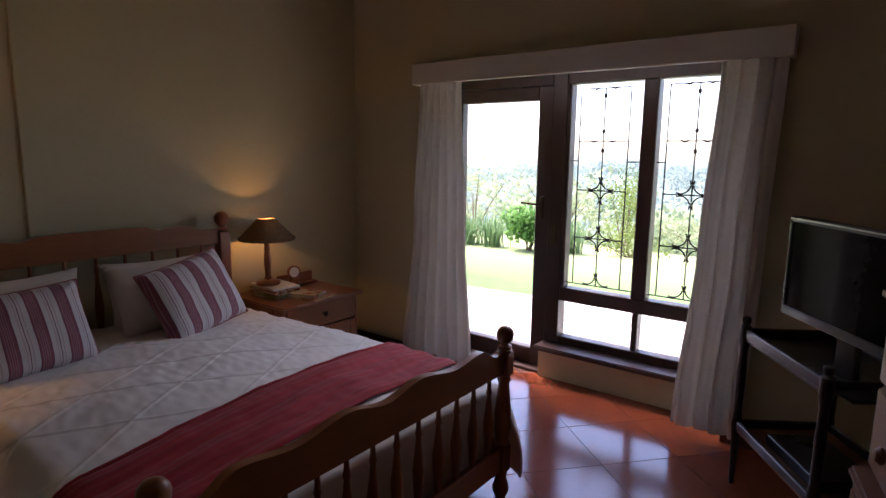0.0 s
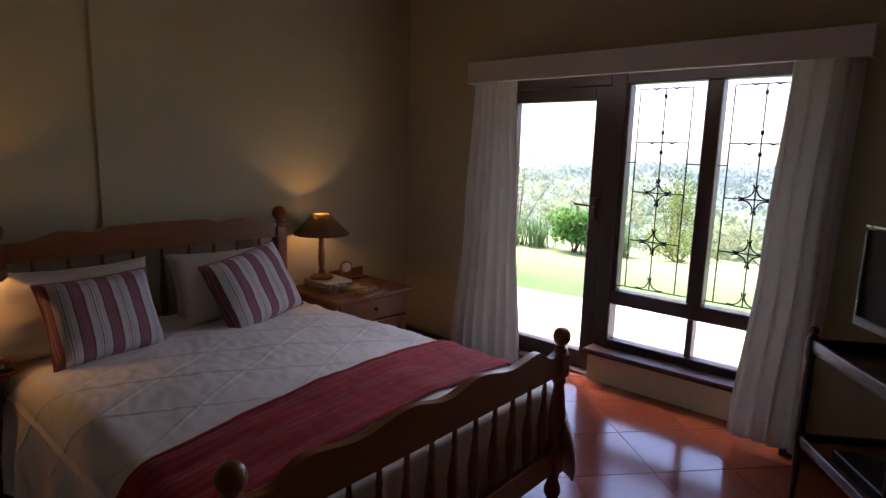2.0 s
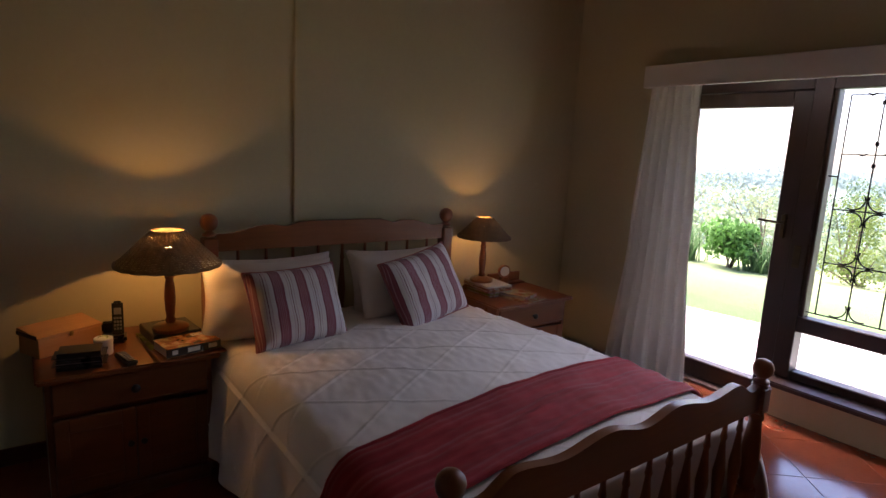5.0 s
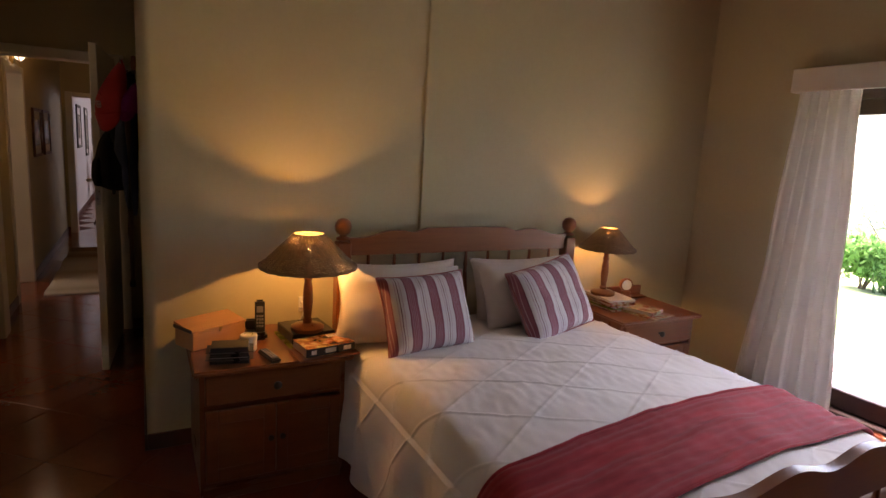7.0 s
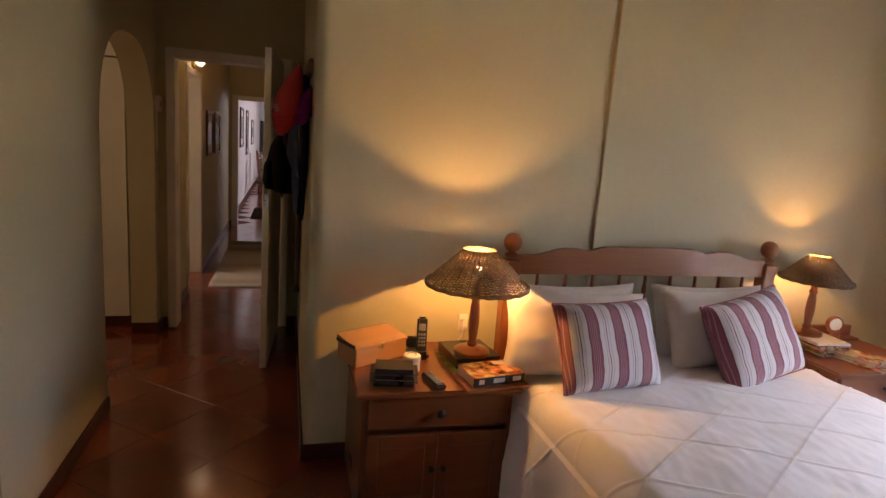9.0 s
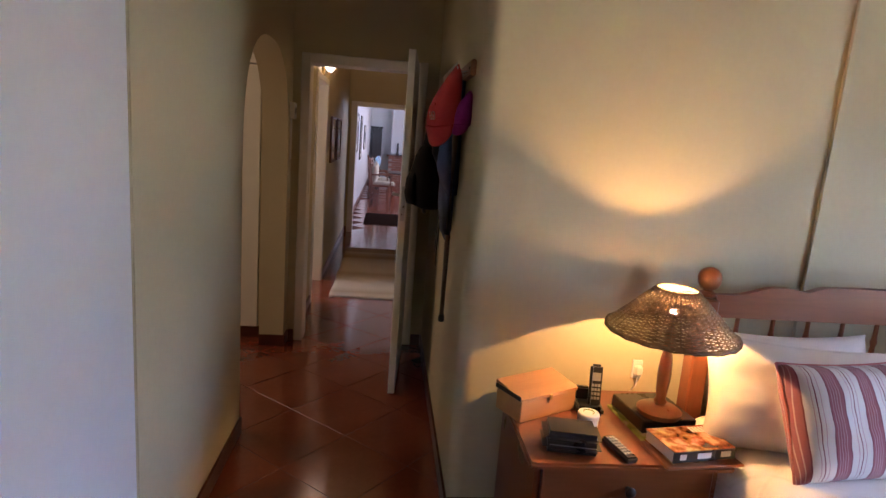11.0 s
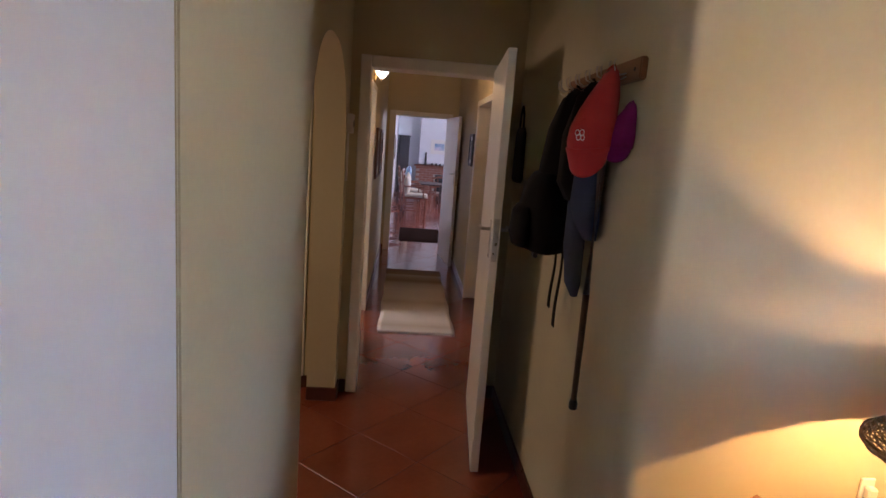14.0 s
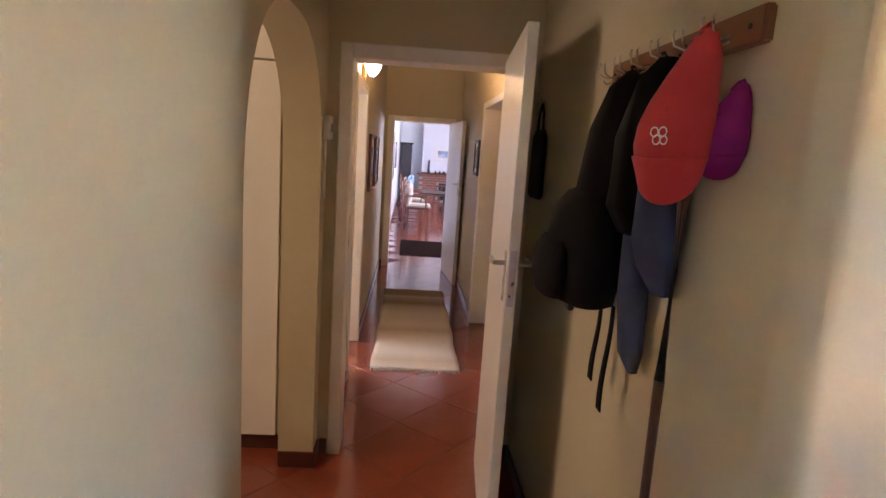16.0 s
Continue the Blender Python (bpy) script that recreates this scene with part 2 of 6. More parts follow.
AX0, AX1, SPR = -3.815, -5.06, 1.40
rad = (AX0 - AX1) / 2
out = [(1.05, 0), (1.05, H), (DX, H), (DX, 0), (AX1, 0), (AX1, SPR)]
for k in range(1, 28):
    c_ = math.cos(math.pi * k / 28)
    out.append((AX0 - rad + rad * math.copysign(abs(c_) ** 0.8, c_) * -1, SPR + 0.645 * math.sin(math.pi * k / 28) ** 0.8))
out += [(AX0, SPR), (AX0, 0)]
bm = slab(B(), out, lambda u, v, d: Vector((u, d, v)), SY - 0.17, SY)
structure("wall_south", bm, M["wall"], "cream painted wall with a round arched opening", "wall", 25)

bm = B()
box(bm, DX - 0.15, DX, SY - 0.17, -0.985, 0, H)
box(bm, DX - 0.15, DX, -0.985, -0.115, 2.075, H)
box(bm, DX - 0.15, DX, -0.115, 0.12, 0, H)
structure("wall_passage_door", bm, M["wall"], "cream painted wall around the passage door", "wall")
structure("wall_east", box(B(), 0.90, 1.05, SY, WY, 0, H), M["wall"], "plain cream painted wall closing the bedroom", "wall")

# passage beyond the door
PX0, PX1 = DX - 0.15, -10.20
LY, RY = -1.0, 0.02
bm = B()
box(bm, -6.20, PX0, LY - 0.15, LY, 0, H)
box(bm, -7.03, -6.20, LY - 0.15, LY, 2.06, H)
box(bm, PX1, -7.03, LY - 0.15, LY, 0, H)
structure("wall_passage_left", bm, M["wall"], "cream passage wall with an open doorway", "wall")
bm = B()
box(bm, -6.60, PX0, RY, RY + 0.15, 0, H)
box(bm, -7.72, -6.60, RY, RY + 0.15, 2.06, H)
box(bm, PX1, -7.72, RY, RY + 0.15, 0, H)
structure("wall_passage_right", bm, M["wall"], "cream passage wall with an open doorway", "wall")
bm = B()
box(bm, PX1 - 0.15, PX1, LY - 0.15, -0.90, 0, H)
box(bm, PX1 - 0.15, PX1, -0.90, -0.06, 2.03, H)
box(bm, PX1 - 0.15, PX1, -0.06, RY + 0.15, 0, H)
structure("wall_passage_end", bm, M["wall"], "cream wall around the living room door", "wall")
# rooms that open off the passage
bm = B()
box(bm, -8.60, 0.95, -3.60, -3.45, 0, H)
box(bm, -8.60, -8.45, -3.45, LY - 0.15, 0, H)
box(bm, -5.60, DX - 0.15, -3.45, SY - 0.17, 0, H)
box(bm, -3.30, -3.15, -3.45, SY - 0.17, 0, H)
structure("wall_side_rooms", bm, M["wall"], "plain cream walls of the side rooms", "wall")
bm = B()
box(bm, -8.60, -5.20, 2.60, 2.75, 0, H)
box(bm, -8.60, -8.45, RY + 0.15, 2.60, 0, H)
box(bm, -5.35, -5.20, 0.12, 2.60, 0, H)
structure("wall_right_room", bm, M["wall"], "plain cream walls of the room off the passage", "wall")
# living room
LX = -21.2
bm = B()
box(bm, LX, PX1 - 0.15, LY - 0.15, LY, 0, H + 0.4)
structure("wall_living_left", bm, M["wall_white"], "white painted living room wall hung with pictures", "wall")
bm = B()
box(bm, LX - 0.15, LX, LY - 0.15, 3.15, 0, H + 0.4)
structure("wall_living_end", bm, M["wall_white"], "white painted living room end wall with a chimney breast", "wall")
bm = B()
box(bm, LX, PX1 - 0.15, 3.0, 3.15, 0, H + 0.4)
box(bm, PX1 - 0.15, PX1, RY + 0.15, 3.15, 0, H)
structure("wall_living_right", bm, M["wall_white"], "plain white living room wall", "wall")
structure("ceiling", box(B(), PX1, 1.1, -3.7, 4.17, H, H + 0.1), M["ceiling"], "plain unseen ceiling, tan to dim the upper walls", "ceiling")
structure("ceiling_living", box(B(), LX - 0.2, PX1, LY - 0.2, 3.2, H + 0.4, H + 0.5), M["ceiling"], "plain unseen living room ceiling in the same tan", "ceiling")
floor = structure("floor", box(B(), LX, 1.05, -3.6, 4.11, -0.12, -0.0025), M["grout"], "polished red clay tiles laid diagonally with dark joints", "floor")

# ---- bed ----
def knob_profile():
    return [(0.020, -0.075), (0.034, -0.068), (0.034, -0.058), (0.018, -0.050), (0.018, -0.044), (0.030, -0.038), (0.041, -0.020),
            (0.044, 0.0), (0.040, 0.019), (0.028, 0.034), (0.013, 0.041), (0.0, 0.043)]


def bed_post(top, z_low, z_high):
    """A turned post whose ball sits at the height top; the square block runs from z_low to z_high."""
    bm = B()
    box(bm, -0.036, 0.036, -0.036, 0.036, z_low, z_high, 0.006)
    lathe(bm, [(0.034, z_high), (0.026, z_high + 0.02), (0.040, z_high + 0.035), (0.034, z_high + 0.05), (0.026, top - 0.075)] if z_high + 0.06 < top - 0.075
          else [(0.030, z_high), (0.022, top - 0.075)])
    lathe(bm, knob_profile(), (0, 0, top))
    prof = [(0.030, 0.0), (0.036, 0.03), (0.024, 0.07), (0.038, z_low * 0.45), (0.040, z_low * 0.6), (0.026, z_low * 0.85), (0.034, z_low)]
    lathe(bm, prof)
    return bm


def rail_outline(y0, y1, low, ends, mid):
    """A rail with three humps and two dips along its top edge."""
    pts = [(y0, low), (y1, low)]
    n = 60
    for k in range(n + 1):
        f = 1 - k / n
        y = y0 + (y1 - y0) * f
        g = abs(f - 0.5) * 2
        if g > 0.90:
            h = ends
        elif g > 0.58:
            s = (0.90 - g) / 0.32
            h = ends + (mid - ends) * (0.5 - 0.5 * math.cos(math.pi * min(1, s * 1.25)))
        else:
            s = g / 0.58
            h = mid + 0.014 * (math.cos(s * math.pi * 0.5) ** 0.6) - 0.020 * max(0, 1 - abs(s - 0.82) / 0.18)
        pts.append((y, h))
    return pts


def foot_outline(y0, y1, low):
    """The footboard's top edge: scalloped humps that dip in the middle and drop to the posts."""
    nodes = ((0.0, 0.756), (0.24, 0.786), (0.52, 0.758), (0.76, 0.776), (0.92, 0.728), (1.0, 0.738))
    pts = [(y0, low), (y1, low)]
    n = 80
    for k in range(n + 1):
        f = 1 - k / n
        g = abs(f - 0.5) * 2
        for (ga, ha), (gb, hb) in zip(nodes, nodes[1:]):
            if g <= gb + 1e-6:
                s = (g - ga) / (gb - ga)
                h = ha + (hb - ha) * (0.5 - 0.5 * math.cos(math.pi * s))
                break
        pts.append((y0 + (y1 - y0) * f, h))
    return pts


def foot_post():
    """Turned footboard post: blocks at the two rails, a swelling shaft between, a small ball on top."""
    bm = B()
    box(bm, -0.030, 0.030, -0.030, 0.030, 0.625, 0.728, 0.006)
    box(bm, -0.030, 0.030, -0.030, 0.030, 0.19, 0.315, 0.006)
    lathe(bm, [(0.024, 0.312), (0.031, 0.325), (0.024, 0.345), (0.034, 0.40), (0.036, 0.45), (0.029, 0.53), (0.022, 0.59), (0.030, 0.605), (0.024, 0.628)])
    lathe(bm, [(0.028, 0.726), (0.032, 0.735), (0.018, 0.745), (0.017, 0.762)])
    lathe(bm, [(r * 0.84, z * 0.84) for r, z in knob_profile()], (0, 0, 0.800))
    lathe(bm, [(0.026, 0.0), (0.034, 0.03), (0.022, 0.07), (0.035, 0.10), (0.036, 0.12), (0.022, 0.165), (0.028, 0.192)])
    return bm


def spindle(z0, z1):
    h = z1 - z0
    return lathe(B(), [(0.010, z0), (0.013, z0 + 0.06 * h), (0.020, z0 + 0.30 * h), (0.022, z0 + 0.42 * h), (0.014, z0 + 0.62 * h),
                       (0.009, z0 + 0.78 * h), (0.013, z0 + 0.82 * h), (0.009, z0 + 0.88 * h), (0.008, z1)], n=12)


BY0, BY1, HX, FX = 0.885, 2.345, -3.015, -0.975
bed = thing("double_bed", pose(0, 0, 0), "red-brown turned pine double bed with ball-topped posts", "bed")
for y in (BY0, BY1):
    part("headboard_post", bed_post(1.125, 0.30, 1.045), M["bedpost"], bed, m=pose(HX, y, 0))
    part("footboard_post", foot_post(), M["bedpost"], bed, m=pose(FX, y, 0))
part("headboard_rail", slab(B(), rail_outline(BY0 + 0.03, BY1 - 0.03, 0.975, 1.065, 1.102), lambda u, v, d: Vector((d, u, v)), HX - 0.015, HX + 0.015), M["bedwood"], bed)
part("footboard_rail", slab(B(), foot_outline(BY0 + 0.03, BY1 - 0.03, 0.640), lambda u, v, d: Vector((d, u, v)), FX - 0.016, FX + 0.016), M["bedwood"], bed)
part("headboard_lower_rail", box(B(), HX - 0.015, HX + 0.015, BY0 + 0.03, BY1 - 0.03, 0.45, 0.54, 0.005), M["bedwood"], bed)
part("footboard_lower_rail", box(B(), FX - 0.015, FX + 0.015, BY0 + 0.03, BY1 - 0.03, 0.20, 0.31, 0.005), M["bedwood"], bed)
for k in range(9):
    y = BY0 + 0.03 + (BY1 - BY0 - 0.06) * (k + 0.75) / 9.5
    part("headboard_spindle", spindle(0.54, 0.977), M["bedpost"], bed, m=pose(HX, y, 0))
for k in range(12):
    y = BY0 + 0.03 + (BY1 - BY0 - 0.06) * (k + 0.75) / 12.5
    part("footboard_spindle", spindle(0.31, 0.642), M["bedpost"], bed, m=pose(FX, y, 0))
for y in (BY0 + 0.02, BY1 - 0.02):
    part("side_rail", box(B(), HX + 0.03, FX - 0.03, y - 0.013, y + 0.013, 0.20, 0.33, 0.004), M["bedwood"], bed)
mattress = single("mattress", box(B(), HX + 0.05, FX - 0.06, BY0 + 0.045, BY1 - 0.045, 0.28, 0.555, 0.05, 4), M["pillow"], "cream mattress under the bedding", "mattress")

# bedding surface: s runs across the bed, w along it
DX0, DX1 = -2.93, -1.045
TOP = 0.602
half = (BY1 - BY0) / 2 + 0.055
midy = (BY0 + BY1) / 2


def bed_surface(s, x, lift=0.0, drop=0.46):
    """s in metres from the middle line, over the edge and down the side."""
    side = 1 if s >= 0 else -1
    a = abs(s)
    R = 0.10
    flat = half - R
    foot = max(0.0, (x - (DX1 - 0.16)) / 0.16)
    f = (x - DX0) / (DX1 - DX0)
    sag = 0.014 * math.sin(3.1 * x + 1.0) + 0.012 * noise.noise(Vector((x * 3.0, s * 3.0, 1.7))) + 0.006 * noise.noise(Vector((x * 9 + s * 4, s * 7, 4.2))) + 0.0025 * noise.noise(Vector((x * 16 + s * 9, s * 26, 7.1)))
    if a <= flat:
        y, z, ny, nz = a, TOP, 0.0, 1.0
    elif a <= flat + R * math.pi / 2:
        th = (a - flat) / R
        y, z = flat + R * math.sin(th), TOP - R + R * math.cos(th)
        ny, nz = math.sin(th), math.cos(th)
    else:
        d = a - flat - R * math.pi / 2
        fold = math.sin(x * 17 + 2.2 * side + 2.0 * noise.noise(Vector((x * 2.1, 3.3, side)))) * 0.022 * min(1, d / 0.15)
        flare = max(0.0, (x - (DX1 - 0.5)) / 0.5)
        y, z, ny, nz = half + (0.10 + 0.13 * flare) * d + fold + 0.012, TOP - R - d, 1.0, 0.08
    z += sag * nz - 0.035 * foot * foot * nz
    y += lift * ny
    z += lift * nz
    crown = 0.028 * (1 - (min(a, flat) / flat) ** 2) * nz
    return Vector((x, midy + side * y, z + crown))


def tuck(s, x):
    """Raised pintuck lines that cross in large diamonds."""
    p = 0.33
    best = 9.0
    for q in ((x + 0.62 * s) / p, (x - 0.62 * s + 0.11) / p):
        best = min(best, abs(q - round(q)) * p / 1.17)
    return 0.0055 * max(0.0, 1 - best / 0.0065) - 0.0006 * max(0.0, 1 - best / 0.03)


span = half + 0.46
bm = sheet(B(), lambda u, v: bed_surface((u * 2 - 1) * span, DX0 + (DX1 - DX0) * v, 0.010 + tuck((u * 2 - 1) * span, DX0 + (DX1 - DX0) * v)), 380, 330)
duvet = single("duvet", bm, M["duvet"], "off-white cotton duvet with raised diamond pintucks on the bed", "duvet", smooth=80)
for side in (-1, 1):
    pts = [bed_surface(side * span * 0.999, DX0 + (DX1 - DX0) * k / 60, 0.004) for k in range(61)]
    part("hem", tube(B(), pts, 0.006, 6), M["duvet"], duvet)


def foot_drape(u, v):
    """The duvet's end, falling behind the footboard in soft folds."""
    s = (u * 2 - 1) * (half + 0.005)
    y = midy + s * (1 + 0.13 * v)
    fold = 0.007 * math.sin(s * 19 + 1.5 * noise.noise(Vector((s * 3, v * 2, 5.0)))) * v
    top = bed_surface(s * 0.96, DX1, 0.012).z
    th = min(1.0, v / 0.18) * math.pi / 2
    return Vector((DX1 - 0.004 + 0.032 * math.sin(th) + fold * 0.6, y, top - 0.030 * (1 - math.cos(th)) - 0.40 * max(0.0, v - 0.18) / 0.82))


part("foot_drape", sheet(B(), foot_drape, 120, 40), M["duvet"], duvet, smooth=80)


def corner_fold(u, v):
    """The duvet's far corner, hanging loose past the footboard post."""
    a = v * math.pi / 2
    out = half + 0.014 + 0.23 * max(0.0, 0.44 * u - 0.10)
    return Vector((DX1 - 0.012 + (0.06 + 0.085 * math.sin(math.pi * min(1.0, u * 0.75))) * math.sin(a), midy + out + 0.016 * math.sin(a * 2 + u * 3) - 0.06 * (1 - math.cos(a)), 0.535 - 0.40 * u))


fold_ = part("corner_fold", sheet(B(), corner_fold, 30, 14), M["duvet"], duvet, smooth=80)
fold_.modifiers.new("thick", 'SOLIDIFY').thickness = 0.012
sol = duvet.modifiers.new("thick", 'SOLIDIFY')
sol.thickness, sol.offset = 0.018, 1.0
rs = half + 0.33
bm = sheet(B(), lambda u, v: bed_surface((u * 2 - 1) * rs + 0.0, (-1.455 - 0.19 * u) * (1 - v) + (-1.13 - 0.125 * u) * v + 0.008 * math.sin(u * 9), 0.021 + 0.010 * abs(math.sin(v * 8.5 + 0.9 * noise.noise(Vector((u * 4, 0, 0))))) ** 1.5 + 0.003 * abs(math.sin(v * 31 + 2.2 * noise.noise(Vector((u * 6, 3, 0)))))), 150, 64)
RUN = lambda u, v: bed_surface((u * 2 - 1) * rs, (-1.455 - 0.19 * u) * (1 - v) + (-1.13 - 0.125 * u) * v + 0.008 * math.sin(u * 9), 0.026)
runner = single("bed_runner", bm, M["runner"], "maroon velvet runner laid across the foot of the duvet", "bed runner", smooth=80)
for v in (0.004, 0.996):
    part("hem", tube(B(), [RUN(k / 90, v) for k in range(91)], 0.006, 6), M["runner"], runner)
for u in (0.001, 0.999):
    part("hem", tube(B(), [RUN(u, k / 20) for k in range(21)], 0.006, 6), M["runner"], runner)
sol = runner.modifiers.new("thick", 'SOLIDIFY')
sol.thickness, sol.offset = 0.008, 1.0


def cushion(w, h, t, seed, pinch=0.10):
    """A stuffed cushion standing in its own y-z plane, thickness along x."""
    bm = B()
    n = 26
    cache = {}
    for side in (1, -1):
        g = []
        for i in range(n + 1):
            row = []
            for j in range(n + 1):
                u, v = 2 * i / n - 1, 2 * j / n - 1
                edge = i in (0, n) or j in (0, n)
                k = (max(0, 1 - u ** 4) * max(0, 1 - v ** 4)) ** 0.55
                y = u * w / 2 * (1 - pinch * (1 - v * v) * u * u)
                z = v * h / 2 * (1 - pinch * (1 - u * u) * v * v)
                wr = 0.010 * noise.noise(Vector((u * 2.5 + seed, v * 2.5, seed * 3.1))) + 0.004 * noise.noise(Vector((u * 7 + seed, v * 7, seed)))
                if edge:
                    if (i, j) not in cache:
                        cache[(i, j)] = bm.verts.new((0.3 * wr, y, z))
                    row.append(cache[(i, j)])
                else:
                    row.append(bm.verts.new((side * (t / 2) * k + wr * k, y, z)))
            g.append(row)
        for i in range(n):
            for j in range(n):
                bm.faces.new((g[i][j], g[i + 1][j], g[i + 1][j + 1], g[i][j + 1]))
    return bm


def stripe_mat():
    m = bpy.data.materials.new("maroon_and_white_striped_cotton")
    nt, N, L, P = nodes_of(m)
    tc = N.new("ShaderNodeTexCoord")
    sp = N.new("ShaderNodeSeparateXYZ")
    L.new(tc.outputs["Generated"], sp.inputs[0])
    mu = N.new("ShaderNodeMath")
    mu.operation = 'MULTIPLY_ADD'
    mu.inputs[1].default_value, mu.inputs[2].default_value = 4.05, 0.12
    L.new(sp.outputs["Y"], mu.inputs[0])
    fr = N.new("ShaderNodeMath")
    fr.operation = 'FRACT'
    L.new(mu.outputs[0], fr.inputs[0])
    rp = N.new("ShaderNodeValToRGB")
    rp.color_ramp.interpolation = 'CONSTANT'
    red, dark, white, mid = (0.31, 0.10, 0.13, 1), (0.19, 0.045, 0.07, 1), (0.72, 0.67, 0.67, 1), (0.50, 0.32, 0.36, 1)
    stops = [(0.0, dark), (0.03, red), (0.085, mid), (0.10, red), (0.155, mid), (0.17, red), (0.225, mid), (0.24, red), (0.295, mid), (0.31, red),
             (0.40, dark), (0.43, white), (0.60, mid), (0.62, white), (0.69, dark), (0.715, white), (0.80, mid), (0.82, white)]
    els = rp.color_ramp.elements
    while len(els) < len(stops):
        els.new(0.5)
    for e, (pos, col) in zip(els, stops):
        e.position = pos
    for e, (pos, col) in zip(els, stops):
        e.color = col
    L.new(fr.outputs[0], rp.inputs[0])
    nz = N.new("ShaderNodeTexNoise")
    nz.inputs["Scale"].default_value = 300
    L.new(tc.outputs["Object"], nz.inputs["Vector"])
    mx = N.new("ShaderNodeMix")
    mx.data_type, mx.blend_type = 'RGBA', 'MULTIPLY'
    mx.inputs["Factor"].default_value = 0.35
    L.new(rp.outputs[0], mx.inputs["A"])
    L.new(nz.outputs["Color"], mx.inputs["B"])
    L.new(mx.outputs["Result"], P.inputs["Base Color"])
    P.inputs["Roughness"].default_value = 0.85
    P.inputs["Sheen Weight"].default_value = 0.15
    bp = N.new("ShaderNodeBump")
    bp.inputs["Strength"].default_value, bp.inputs["Distance"].default_value = 0.2, 0.001
    L.new(nz.outputs["Fac"], bp.inputs["Height"])
    L.new(bp.outputs[0], P.inputs["Normal"])
    return m


M["stripe"] = stripe_mat()
M["piping"] = make_mat("dusky_red_piping_cotton", (0.30, 0.09, 0.09), (0.40, 0.14, 0.13), 0.85, 30, 300, 0.2)


def lean(x, y, z, tilt, turn=0.0, roll=0.0):
    return Matrix.Translation((x, y, z)) @ Euler((radians(roll), radians(-tilt), radians(turn))).to_matrix().to_4x4()


for (w, h, t, seed, pos) in ((0.62, 0.40, 0.16, 1.0, lean(-2.86, 1.19, 0.765, 18, 2)), (0.62, 0.40, 0.16, 2.0, lean(-2.700, 1.070, 0.785, 25, -16)),
                             (0.64, 0.40, 0.16, 3.0, lean(-2.86, 1.905, 0.765, 18, -2)), (0.60, 0.38, 0.16, 4.0, lean(-2.745, 1.86, 0.785, 24, 3))):
    single("pillow", cushion(w, h, t, seed), M["pillow"], "cream cotton pillow leaning on the headboard", "pillow", pos, "pillows on the bed", smooth=80)
for (w, h, t, seed, pos) in ((0.46, 0.375, 0.17, 5.0, lean(-2.570, 1.165, 0.775, 25, 2, 2)), (0.50, 0.40, 0.17, 6.0, lean(-2.565, 1.895, 0.795, 26, 8, 10))):
    sq = single("striped_cushion", cushion(w, h, t, seed, 0.06), M["stripe"], "maroon and white striped cushion leaning on the pillows", "cushion", pos, "striped cushions", smooth=80)
    for e in (-1, 1):
        line = [2 * k / 14 - 1 for k in range(15)]
        part("piping", tube(B(), [(0.002 * math.sin(k * 3), e * w / 2 * (1 - 0.06 * (1 - k * k)), k * h / 2) for k in line], 0.0045, 6), M["piping"], sq, "dusky red piping")
        part("piping", tube(B(), [(0.002 * math.sin(k * 4), k * w / 2, e * h / 2 * (1 - 0.06 * (1 - k * k))) for k in line], 0.0045, 6), M["piping"], sq, "dusky red piping")

# ---- garden door and window ----
FIT_DOOR = Matrix.Translation((0.005, 0.115, 0)) @ Matrix.Diagonal((1.045, 1, 1, 1))
FIT_WIN = Matrix.Translation((0.005, 0.115, -0.046)) @ Matrix.Diagonal((1.045, 1, 1.03, 1))
FY0, FY1 = 3.85, 3.945
def bars(bm, spec):
    for s in spec:
        box(bm, s[0], s[1], s[2], s[3], s[4], s[5], 0.006)
    return bm


door = tagged(new("door_1"), "dark varnished glazed garden door, closed", "door", kind="structure")
door.matrix_basis = FIT_DOOR
part("door_frame", bars(B(), [(-2.37, -2.325, FY0, FY1 + 0.02, 0, 2.12), (-1.555, -1.455, FY0, FY1 + 0.02, 0, 2.12), (-2.325, -1.555, FY0, FY1 + 0.02, 2.0, 2.12)]), M["frame"], door)
part("door_leaf", bars(B(), [(-2.323, -2.275, FY0 + 0.02, FY1, 0.02, 1.998), (-1.665, -1.557, FY0 + 0.02, FY1, 0.02, 1.998),
                             (-2.275, -1.665, FY0 + 0.02, FY1, 1.905, 1.998), (-2.275, -1.665, FY0 + 0.02, FY1, 0.02, 0.145)]), M["frame"], door)
pane = part("pane", box(B(), -2.28, -1.66, 3.918, 3.922, 0.14, 1.91), M["glass"], door, "clear glass pane")
pane.visible_shadow = False
hb = B()
box(hb, -1.625, -1.600, FY0 - 0.004, FY0 + 0.02, 1.10, 1.25, 0.003)
tube(hb, [(-1.612, FY0, 1.20), (-1.612, FY0 - 0.045, 1.20), (-1.640, FY0 - 0.05, 1.20), (-1.735, FY0 - 0.05, 1.205)], 0.008)
part("handle", hb, M["bronze"], door, "dark bronze lever handle")
hb = B()
box(hb, -1.530, -1.490, FY0 - 0.006, FY0, 0.93, 1.07, 0.003)
part("latch_plate", hb, M["bronze"], door, "dark bronze latch plate")
part("threshold", box(B(), -2.37, -1.455, FY0 - 0.06, FY1 + 0.02, -0.004, 0.019, 0.004), M["frame"], door)

